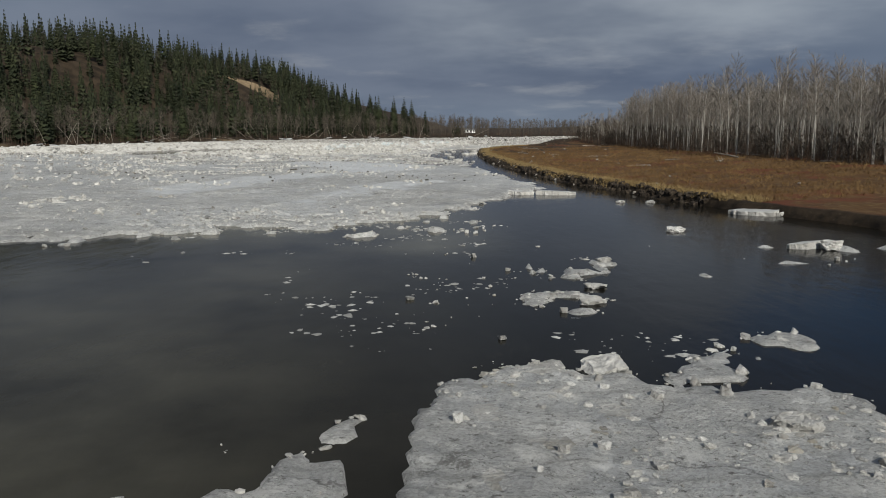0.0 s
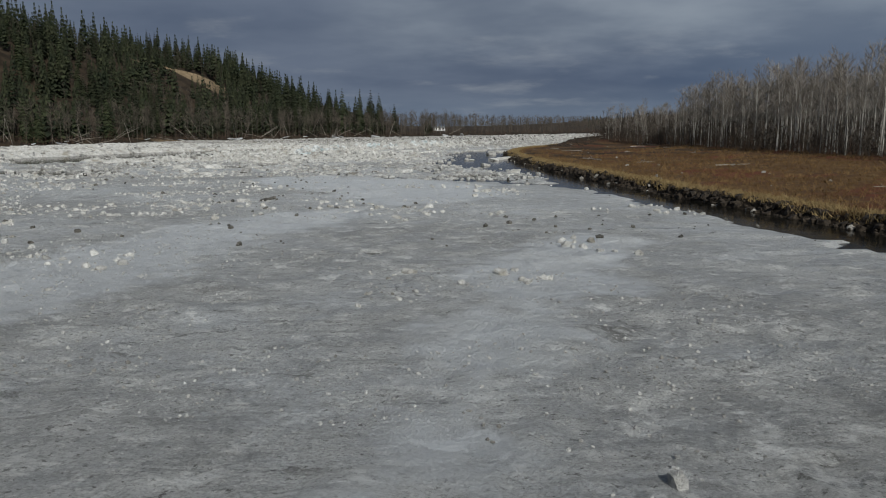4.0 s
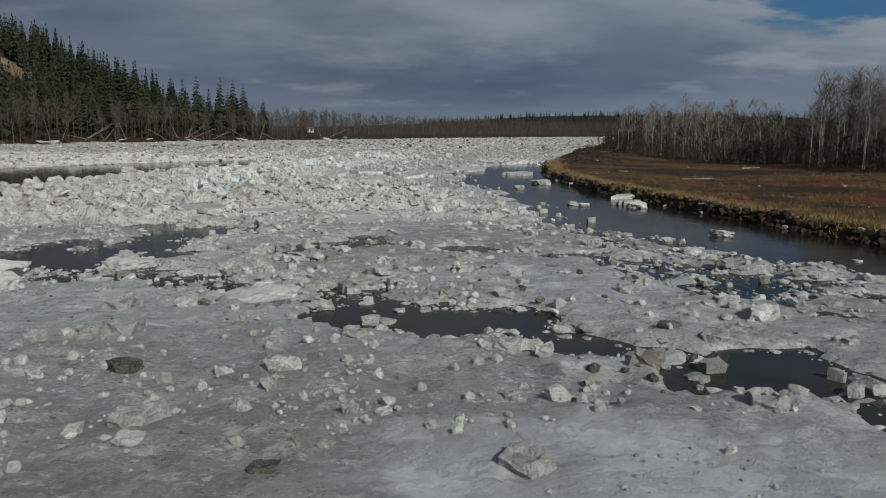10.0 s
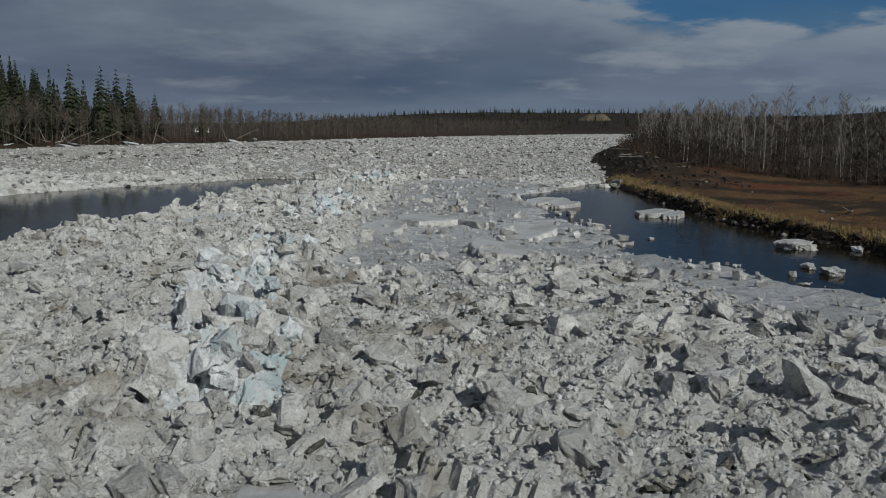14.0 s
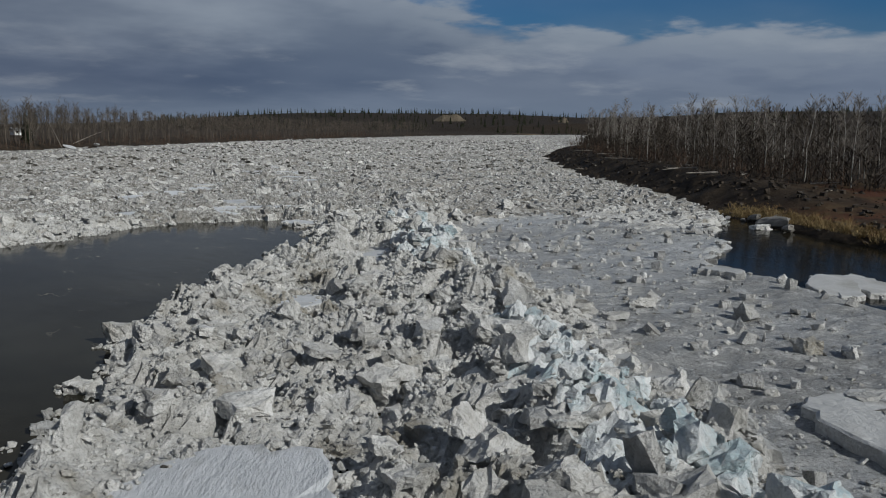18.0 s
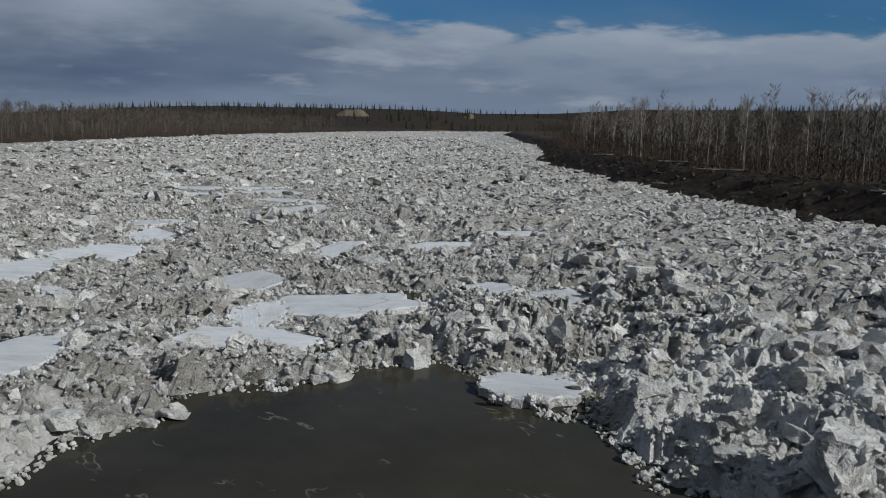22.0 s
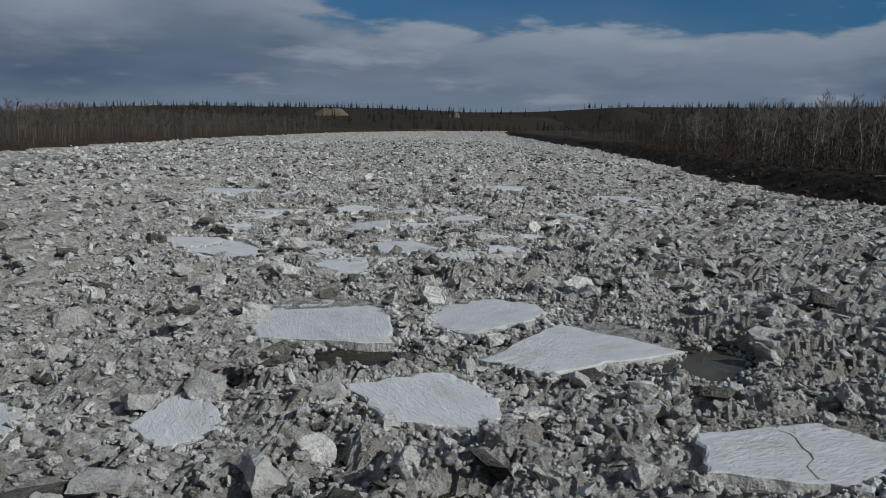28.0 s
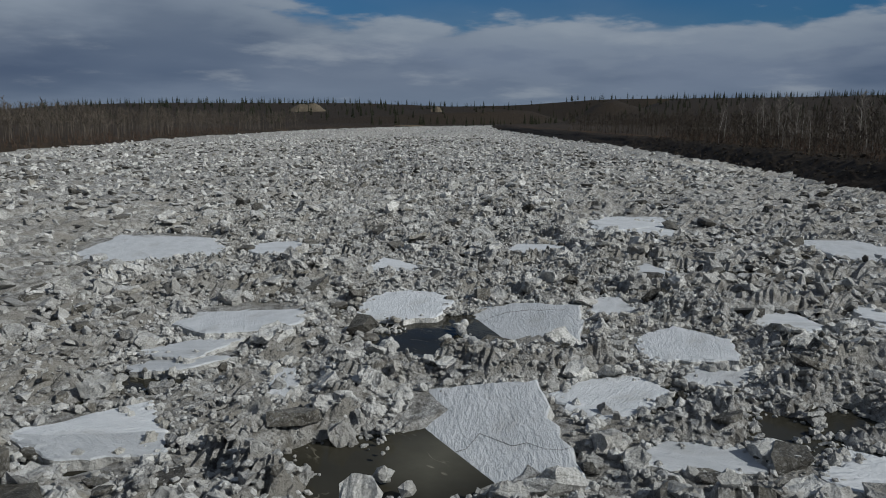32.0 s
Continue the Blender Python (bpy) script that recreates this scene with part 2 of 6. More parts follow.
def sheet_material():
    """Flat river ice: grey ice, sharp-edged slush patches, dark wet places, speckle and hairline cracks."""
    m = bpy.data.materials.new("grey_river_ice")
    m.use_nodes = True
    nd, lk = m.node_tree.nodes, m.node_tree.links
    bsdf = nd["Principled BSDF"]
    co = nd.new("ShaderNodeTexCoord")
    mp = nd.new("ShaderNodeMapping")
    mp.inputs["Scale"].default_value, mp.inputs["Rotation"].default_value = (1.0, 1.1, 1.0), (0, 0, radians(18))
    lk.new(co.outputs["Object"], mp.inputs[0])

    def nz(s, detail=8.0, r=0.62, w=0.0):
        n = nd.new("ShaderNodeTexNoise")
        n.inputs["Scale"].default_value, n.inputs["Detail"].default_value, n.inputs["Roughness"].default_value = s, detail, r
        n.inputs["Distortion"].default_value = w
        lk.new(mp.outputs[0], n.inputs["Vector"])
        return n.outputs[0]

    def rg(v, a, b, c=0.0, d=1.0):
        n = nd.new("ShaderNodeMapRange")
        for k, x in zip(("From Min", "From Max", "To Min", "To Max"), (a, b, c, d)):
            n.inputs[k].default_value = x
        lk.new(v, n.inputs["Value"])
        return n.outputs[0]

    def mx(f, a, b):
        n = nd.new("ShaderNodeMix")
        n.data_type = "RGBA"
        for sock, v in ((n.inputs[0], f), (n.inputs[6], a), (n.inputs[7], b)):
            if isinstance(v, tuple):
                sock.default_value = (*v, 1)
            else:
                lk.new(v, sock)
        return n.outputs[2]

    place = nd.new("ShaderNodeSeparateXYZ")
    lk.new(co.outputs["Object"], place.inputs[0])
    add = nd.new("ShaderNodeMath")
    add.operation = "ADD"
    lk.new(nz(0.42, 14.0, 0.74, 0.1), add.inputs[0])
    lk.new(rg(place.outputs[1], 62, 112, 0.07, 0.0), add.inputs[1])
    slush = add.outputs[0]
    wet = rg(nz(0.055, 8.0, 0.62, 0.2), 0.40, 0.58)
    col = mx(wet, (0.32, 0.316, 0.305), (0.52, 0.530, 0.537))
    col = mx(rg(nz(3.2, 9.0, 0.75), 0.50, 0.62, 0.0, 0.5), col, (0.205, 0.202, 0.192))
    col = mx(rg(slush, 0.50, 0.64, 0.0, 0.62), col, (0.60, 0.598, 0.582))
    col = mx(rg(nz(14.0, 5.0, 0.7), 0.47, 0.62, 0.0, 0.55), col, (0.185, 0.182, 0.172))
    col = mx(rg(nz(1.1, 14.0, 0.80, 0.1), 0.54, 0.585, 0.0, 0.8), col, (0.67, 0.665, 0.645))
    col = mx(rg(nz(0.36, 13.0, 0.76, 0.4), 0.60, 0.63, 0.0, 0.75), col, (0.15, 0.146, 0.136))
    col = mx(rg(nz(2.4, 9.0, 0.78), 0.60, 0.65, 0.0, 0.8), col, (0.14, 0.135, 0.124))
    col = mx(rg(nz(1.9, 9.0, 0.78), 0.60, 0.63, 0.0, 0.9), col, (0.62, 0.62, 0.61))
    wv = nd.new("ShaderNodeMapping")
    wv.inputs["Scale"].default_value, wv.inputs["Rotation"].default_value = (0.35, 2.2, 1), (0, 0, radians(12))
    lk.new(co.outputs["Object"], wv.inputs[0])
    sn = nd.new("ShaderNodeTexNoise")
    sn.inputs["Scale"].default_value, sn.inputs["Detail"].default_value, sn.inputs["Roughness"].default_value = 1.1, 8.0, 0.7
    lk.new(wv.outputs[0], sn.inputs["Vector"])
    col = mx(rg(sn.outputs[0], 0.53, 0.62, 0.0, 0.45), col, (0.21, 0.207, 0.198))
    col = mx(rg(nz(5.5, 8.0, 0.72), 0.585, 0.63, 0.0, 0.85), col, (0.115, 0.111, 0.10))
    col = mx(rg(nz(8.0, 6.0, 0.7), 0.57, 0.64, 0.0, 0.7), col, (0.62, 0.62, 0.61))
    crust = nd.new("ShaderNodeVertexColor")
    crust.layer_name = "crust"
    band = nd.new("ShaderNodeMath")
    band.operation = "MULTIPLY"
    lk.new(crust.outputs[0], band.inputs[0])
    lk.new(rg(nz(1.6, 13.0, 0.78), 0.30, 0.62, 0.45, 0.92), band.inputs[1])
    col = mx(band.outputs[0], col, (0.585, 0.60, 0.615))
    vo = nd.new("ShaderNodeTexVoronoi")
    vo.feature = "DISTANCE_TO_EDGE"
    vo.inputs["Scale"].default_value = 0.06
    wr = nd.new("ShaderNodeVectorMath")
    wr.operation = "MULTIPLY_ADD"
    nv = nd.new("ShaderNodeTexNoise")
    nv.inputs["Scale"].default_value, nv.inputs["Detail"].default_value, nv.inputs["Roughness"].default_value = 0.5, 6.0, 0.6
    lk.new(mp.outputs[0], nv.inputs["Vector"])
    lk.new(nv.outputs["Color"], wr.inputs[0])
    wr.inputs[1].default_value = (2.5, 2.5, 2.5)
    lk.new(mp.outputs[0], wr.inputs[2])
    lk.new(wr.outputs[0], vo.inputs["Vector"])
    crack = nd.new("ShaderNodeMath")
    crack.operation = "MULTIPLY"
    lk.new(rg(vo.outputs[0], 0.0030, 0.0008, 0.0, 0.7), crack.inputs[0])
    lk.new(rg(nz(0.22, 3.0), 0.48, 0.60), crack.inputs[1])
    col = mx(crack.outputs[0], col, (0.13, 0.125, 0.12))
    lk.new(col, bsdf.inputs["Base Color"])
    lk.new(rg(slush, 0.52, 0.56, 0.38, 0.75), bsdf.inputs["Roughness"])
    bsdf.inputs["Specular IOR Level"].default_value = 0.3
    b = nd.new("ShaderNodeBump")
    b.inputs["Strength"].default_value, b.inputs["Distance"].default_value = 1.0, 0.14
    lk.new(nz(2.8, 11.0, 0.74), b.inputs["Height"])
    b2 = nd.new("ShaderNodeBump")
    b2.inputs["Strength"].default_value, b2.inputs["Distance"].default_value = 1.0, 0.06
    lk.new(rg(slush, 0.47, 0.66), b2.inputs["Height"])
    lk.new(b.outputs[0], b2.inputs["Normal"])
    lk.new(b2.outputs[0], bsdf.inputs["Normal"])
    return m


M_SHEET = sheet_material()
M_MUD = material("dark_wet_mud", (0.015, 0.011, 0.008), (0.042, 0.031, 0.021), 0.9, 0.75, fine=(0.085, 0.066, 0.046), bump=0.9, bump_scale=3, bump_far=0.15)
M_BARK_PALE = material("pale_aspen_bark", (0.30, 0.285, 0.255), (0.50, 0.48, 0.44), 2.0, 0.8, fine=(0.08, 0.07, 0.06), bump=0.3, vary=0.25)
M_TWIG = material("grey_brown_twigs", (0.145, 0.125, 0.106), (0.25, 0.222, 0.192), 1.0, 0.85, bump=0.0, vary=0.2)
M_BARK_DARK = material("dark_conifer_bark", (0.05, 0.04, 0.032), (0.10, 0.08, 0.065), 3.0, 0.9, bump=0.4)
M_NEEDLE = material("spruce_needles", (0.016, 0.024, 0.010), (0.042, 0.048, 0.021), 0.5, 0.8, bump=0.0, vary=0.45)
M_WOODS = material("far_bare_woods", (0.060, 0.049, 0.039), (0.135, 0.114, 0.092), 0.3, 0.9, bump=0.0, vary=0.4, island=True)
M_WOODS_PALE = material("bare_stems", (0.15, 0.136, 0.12), (0.27, 0.25, 0.225), 0.5, 0.85, bump=0.0, vary=0.4, island=True)
M_FAR_SPRUCE = material("far_spruce_woods", (0.014, 0.021, 0.010), (0.038, 0.043, 0.020), 0.2, 0.9, bump=0.0, vary=0.4, island=True)
M_THICKET = material("dark_bare_thicket", (0.032, 0.025, 0.019), (0.085, 0.069, 0.054), 0.3, 0.9, bump=0.0, vary=0.4, island=True)
M_SHRUB = material("red_brown_shrubs", (0.055, 0.034, 0.024), (0.115, 0.075, 0.052), 0.6, 0.9, bump=0.0, vary=0.4, island=True)
M_GRASS = material("dry_golden_grass", (0.115, 0.064, 0.025), (0.215, 0.135, 0.058), 0.25, 0.85, bump=0.0, vary=0.4, island=True)
M_STRAW = material("pale_straw", (0.20, 0.14, 0.062), (0.32, 0.235, 0.11), 0.4, 0.85, bump=0.0, vary=0.35, island=True)
M_SCAR = material("eroded_sandy_soil", (0.075, 0.06, 0.042), (0.145, 0.118, 0.083), 0.12, 0.9, fine=(0.05, 0.04, 0.028), bump=0.6, bump_scale=0.4, bump_far=1.0, stretch=(1, 1, 0.3))
M_DRIFT = material("weathered_driftwood", (0.16, 0.14, 0.115), (0.34, 0.31, 0.27), 3.0, 0.8, bump=0.4, vary=0.3)
M_STONE = material("grey_stone", (0.16, 0.15, 0.135), (0.33, 0.31, 0.28), 3.0, 0.85, bump=0.5, vary=0.35)
M_WHITE = material("white_siding", (0.70, 0.70, 0.69), (0.80, 0.80, 0.79), 2.0, 0.7, bump=0.1)
M_ROOF = material("grey_roofing", (0.12, 0.12, 0.12), (0.2, 0.2, 0.2), 2.0, 0.7, bump=0.1)


def ground_material():
    """Meadow, mud, hillside soil and river bed, by the weights stored on the sheet."""
    m = bpy.data.materials.new("bank_soil_and_grass")
    m.use_nodes = True
    nd, lk = m.node_tree.nodes, m.node_tree.links
    bsdf = nd["Principled BSDF"]
    co = nd.new("ShaderNodeTexCoord")

    def nz(s, detail=6.0, r=0.6):
        n = nd.new("ShaderNodeTexNoise")
        n.inputs["Scale"].default_value, n.inputs["Detail"].default_value, n.inputs["Roughness"].default_value = s, detail, r
        lk.new(co.outputs["Object"], n.inputs["Vector"])
        return n.outputs[0]

    def mx(f, a, b):
        n = nd.new("ShaderNodeMix")
        n.data_type = "RGBA"
        for sock, v in ((n.inputs[0], f), (n.inputs[6], a), (n.inputs[7], b)):
            if isinstance(v, tuple):
                sock.default_value = (*v, 1)
            else:
                lk.new(v, sock)
        return n.outputs[2]

    def rg(v, a, b):
        n = nd.new("ShaderNodeMapRange")
        n.inputs["From Min"].default_value, n.inputs["From Max"].default_value = a, b
        lk.new(v, n.inputs["Value"])
        return n.outputs[0]

    w = nd.new("ShaderNodeVertexColor")
    w.layer_name = "soil"
    sep = nd.new("ShaderNodeSeparateColor")
    lk.new(w.outputs[0], sep.inputs[0])
    grass = mx(rg(nz(0.16), 0.40, 0.60), (0.108, 0.060, 0.025), (0.066, 0.034, 0.017))
    grass = mx(rg(nz(1.7), 0.50, 0.68), grass, (0.155, 0.105, 0.048))
    grass = mx(rg(nz(0.5), 0.60, 0.70), grass, (0.085, 0.055, 0.026))
    grass = mx(rg(nz(0.11, 8.0, 0.7), 0.52, 0.60), grass, (0.115, 0.038, 0.020))
    mud = mx(rg(nz(1.1), 0.38, 0.62), (0.013, 0.010, 0.007), (0.036, 0.026, 0.017))
    mud = mx(rg(nz(5.0), 0.58, 0.72), mud, (0.065, 0.050, 0.034))
    litter = mx(rg(nz(0.3), 0.4, 0.6), (0.024, 0.018, 0.012), (0.050, 0.036, 0.024))
    sand = mx(rg(nz(0.5), 0.4, 0.6), (0.21, 0.155, 0.095), (0.30, 0.225, 0.14))
    col = mx(sep.outputs[0], litter, grass)
    col = mx(sep.outputs[1], col, mud)
    col = mx(sep.outputs[2], col, sand)
    lk.new(col, bsdf.inputs["Base Color"])
    bsdf.inputs["Roughness"].default_value = 0.85
    bsdf.inputs["Specular IOR Level"].default_value = 0.15
    b = nd.new("ShaderNodeBump")
    b.inputs["Strength"].default_value, b.inputs["Distance"].default_value = 0.8, 0.15
    lk.new(nz(2.5, 9.0, 0.7), b.inputs["Height"])
    lk.new(b.outputs[0], bsdf.inputs["Normal"])
    return m


def water_material():
    m = bpy.data.materials.new("murky_river_water")
    m.use_nodes = True
    nd, lk = m.node_tree.nodes, m.node_tree.links
    bsdf = nd["Principled BSDF"]
    co = nd.new("ShaderNodeTexCoord")

    def nz(s, detail, r, vec=None):
        n = nd.new("ShaderNodeTexNoise")
        n.inputs["Scale"].default_value, n.inputs["Detail"].default_value, n.inputs["Roughness"].default_value = s, detail, r
        lk.new(vec or co.outputs["Object"], n.inputs["Vector"])
        return n.outputs[0]

    mp = nd.new("ShaderNodeMapping")
    mp.inputs["Scale"].default_value = (1.0, 0.35, 1.0)
    mp.inputs["Rotation"].default_value = (0, 0, radians(-25))
    lk.new(co.outputs["Object"], mp.inputs[0])
    mixn = nd.new("ShaderNodeMix")
    mixn.data_type = "RGBA"
    silt = nd.new("ShaderNodeSeparateXYZ")
    lk.new(co.outputs["Object"], silt.inputs[0])
    sr = nd.new("ShaderNodeMapRange")
    sr.inputs["From Min"].default_value, sr.inputs["From Max"].default_value = 70, 190
    lk.new(silt.outputs[1], sr.inputs["Value"])
    for k, (a, b) in ((6, ((0.005, 0.0048, 0.004, 1), (0.006, 0.0055, 0.004, 1))), (7, ((0.011, 0.010, 0.008, 1), (0.017, 0.0145, 0.0095, 1)))):
        sm = nd.new("ShaderNodeMix")
        sm.data_type = "RGBA"
        sm.inputs[6].default_value, sm.inputs[7].default_value = a, b
        lk.new(sr.outputs[0], sm.inputs[0])
        lk.new(sm.outputs[2], mixn.inputs[k])
    r = nd.new("ShaderNodeMapRange")
    r.inputs["From Min"].default_value, r.inputs["From Max"].default_value = 0.35, 0.65
    lk.new(nz(0.11, 4.0, 0.5), r.inputs["Value"])
    lk.new(r.outputs[0], mixn.inputs[0])
    # thin foam threads where the current curls
    foam = nd.new("ShaderNodeMath")
    foam.operation = "SUBTRACT"
    foam.inputs[1].default_value = 0.5
    lk.new(nz(0.55, 4.0, 0.6, mp.outputs[0]), foam.inputs[0])
    fa = nd.new("ShaderNodeMath")
    fa.operation = "ABSOLUTE"
    lk.new(foam.outputs[0], fa.inputs[0])
    fr = nd.new("ShaderNodeMapRange")
    fr.inputs["From Min"].default_value, fr.inputs["From Max"].default_value = 0.009, 0.001
    lk.new(fa.outputs[0], fr.inputs["Value"])
    fm = nd.new("ShaderNodeMapRange")
    fm.inputs["From Min"].default_value, fm.inputs["From Max"].default_value = 0.53, 0.66
    lk.new(nz(0.45, 6.0, 0.6), fm.inputs["Value"])
    fmul = nd.new("ShaderNodeMath")
    fmul.operation = "MULTIPLY"
    lk.new(fr.outputs[0], fmul.inputs[0])
    lk.new(fm.outputs[0], fmul.inputs[1])
    fmix = nd.new("ShaderNodeMix")
    fmix.data_type = "RGBA"
    fmix.inputs[7].default_value = (0.22, 0.20, 0.155, 1)
    curl = nd.new("ShaderNodeMath")
    curl.operation = "MULTIPLY"
    calm = nd.new("ShaderNodeMapRange")
    calm.inputs["From Min"].default_value, calm.inputs["From Max"].default_value, calm.inputs["To Min"].default_value = 226, 250, 0.04
    lk.new(silt.outputs[1], calm.inputs["Value"])
    lk.new(fmul.outputs[0], curl.inputs[0])
    lk.new(calm.outputs[0], curl.inputs[1])
    lk.new(curl.outputs[0], fmix.inputs[0])
    lk.new(mixn.outputs[2], fmix.inputs[6])
    mk = nd.new("ShaderNodeVertexColor")
    mk.layer_name = "murk"
    mn = nd.new("ShaderNodeMapRange")
    mn.inputs["From Min"].default_value, mn.inputs["From Max"].default_value, mn.inputs["To Min"].default_value = 0.30, 0.66, 0.25
    lk.new(nz(0.16, 7.0, 0.62), mn.inputs["Value"])
    mm = nd.new("ShaderNodeMath")
    mm.operation = "MULTIPLY"
    lk.new(mk.outputs[0], mm.inputs[0])
    lk.new(mn.outputs[0], mm.inputs[1])
    murky = nd.new("ShaderNodeMix")
    murky.data_type = "RGBA"
    murky.inputs[7].default_value = (0.215, 0.205, 0.158, 1)
    lk.new(mm.outputs[0], murky.inputs[0])
    lk.new(fmix.outputs[2], murky.inputs[6])
    lk.new(murky.outputs[2], bsdf.inputs["Base Color"])
    bsdf.inputs["Roughness"].default_value = 0.10
    bsdf.inputs["IOR"].default_value = 1.33
    bsdf.inputs["Specular IOR Level"].default_value = 0.07
    b = nd.new("ShaderNodeBump")
    b.inputs["Strength"].default_value, b.inputs["Distance"].default_value = 0.35, 0.05
    lk.new(nz(1.6, 5.0, 0.55, mp.outputs[0]), b.inputs["Height"])
    lk.new(b.outputs[0], bsdf.inputs["Normal"])
    return m


M_GROUND, M_WATER = ground_material(), water_material()

# ---------- plan ----------
XR_Y = [-300, 0.92, 57.53, 70.42, 95.26, 119.42, 147.84, 173.55, 194.01, 214.38, 239.83, 255.92, 274.99, 300.65, 324.93, 343.7, 372, 418, 460, 540, 620, 760, 860, 900]
XR_X = [60, 41.84, 27.46, 21.58, 14.94, 11.48, 9.16, 8.27, 9.09, 12.96, 23.11, 30.52, 42.47, 56.99, 76.26, 90.33, 124, 174, 212, 290, 366, 520, 700, 900]
XL_Y = [-300, 60, 200, 290, 345, 377, 420, 460, 510, 590, 700, 780, 840, 900]
XL_X = [-125, -112, -104, -86, -54, -28, 12, 50, 96, 172, 300, 430, 610, 900]
XC_Y = [0, 12, 59, 115, 159, 206, 237, 280, 324, 400, 500, 700, 900]
XC_X = [6, 4, -7, -20, -25, -24, -19, -5, 20, 78, 158, 350, 560]


def smooth(a, b, v):
    t = np.clip((v - a) / (b - a), 0, 1)
    return t * t * (3 - 2 * t)


def hashed(i, j, k):
    n = ((np.asarray(i).astype(np.uint64) * np.uint64(73856093)) ^ (np.asarray(j).astype(np.uint64) * np.uint64(19349663)) ^ np.uint64(k * 83492791 + 977)) & np.uint64(0xFFFFFFFF)
    n ^= n >> np.uint64(16)
    n = (n * np.uint64(0x7FEB352D)) & np.uint64(0xFFFFFFFF)
    n ^= n >> np.uint64(15)
    n = (n * np.uint64(0x846CA68B)) & np.uint64(0xFFFFFFFF)
    n ^= n >> np.uint64(16)
    return n / float(0xFFFFFFFF)


def vn(x, y, size, k=0):
    """Smooth noise from -1 to 1 with features of that many metres."""
    x, y = np.asarray(x, float) / size, np.asarray(y, float) / size
    i, j = np.floor(x) + 50000, np.floor(y) + 50000
    x, y = x + 50000, y + 50000
    u, v = x - i, y - j
    u, v = u * u * (3 - 2 * u), v * v * (3 - 2 * v)
    a, b, c, e = hashed(i, j, k), hashed(i + 1, j, k), hashed(i, j + 1, k), hashed(i + 1, j + 1, k)
    return 2 * ((a * (1 - u) + b * u) * (1 - v) + (c * (1 - u) + e * u) * v) - 1


def cells(x, y, size, k=0):
    """Broken pieces: for each place the offset from its piece's middle, the piece's two random numbers and the nearness of its edge."""
    x, y = np.asarray(x, float) / size, np.asarray(y, float) / size
    i, j = np.floor(x) + 50000, np.floor(y) + 50000
    x, y = x + 50000, y + 50000
    d1 = np.full(x.shape, 9.0)
    d2 = np.full(x.shape, 9.0)
    ox, oy, r1, r2, r3 = (np.zeros(x.shape) for _ in range(5))
    for a in (-1, 0, 1):
        for b in (-1, 0, 1):
            px, py = i + a + hashed(i + a, j + b, k + 1), j + b + hashed(i + a, j + b, k + 2)
            q = np.hypot(x - px, y - py)
            near = q < d1
            d2 = np.where(near, d1, np.minimum(d2, q))
            d1 = np.where(near, q, d1)
            ox, oy = np.where(near, x - px, ox), np.where(near, y - py, oy)
            r1 = np.where(near, hashed(i + a, j + b, k + 3), r1)
            r2 = np.where(near, hashed(i + a, j + b, k + 4), r2)
            r3 = np.where(near, hashed(i + a, j + b, k + 5), r3)
    return ox * size, oy * size, r1, r2, r3, (d2 - d1) * size


def inside(x, y, corners):
    """Signed metres to an outline, positive within."""
    n = len(corners)
    far = np.full(np.shape(x), 1e9)
    odd = np.zeros(np.shape(x), bool)
    for a in range(n):
        (ax, ay), (bx, by) = corners[a], corners[(a + 1) % n]
        ex, ey = bx - ax, by - ay
        t = np.clip(((x - ax) * ex + (y - ay) * ey) / (ex * ex + ey * ey), 0, 1)
        far = np.minimum(far, np.hypot(x - ax - t * ex, y - ay - t * ey))
        odd ^= ((ay > y) != (by > y)) & (x < (bx - ax) * (y - ay) / (by - ay + 1e-12) + ax)
    return np.where(odd, far, -far)


def right_bank(x, y):
    s = np.interp(y + 4, XR_Y, XR_X) - np.interp(y - 4, XR_Y, XR_X)
    return (x - np.interp(y, XR_Y, XR_X)) / np.sqrt(1 + (s / 8) ** 2)


def left_bank(x, y):
    s = np.interp(y + 8, XL_Y, XL_X) - np.interp(y - 8, XL_Y, XL_X)
    return (np.interp(y, XL_Y, XL_X) - x) / np.sqrt(1 + (s / 16) ** 2)


def tree_line(y):
    """How far the woods keep from the right-hand waterline."""
    return np.interp(y, [0, 60, 200, 225, 255, 900], [34, 34, 33, 27, 9, 8])


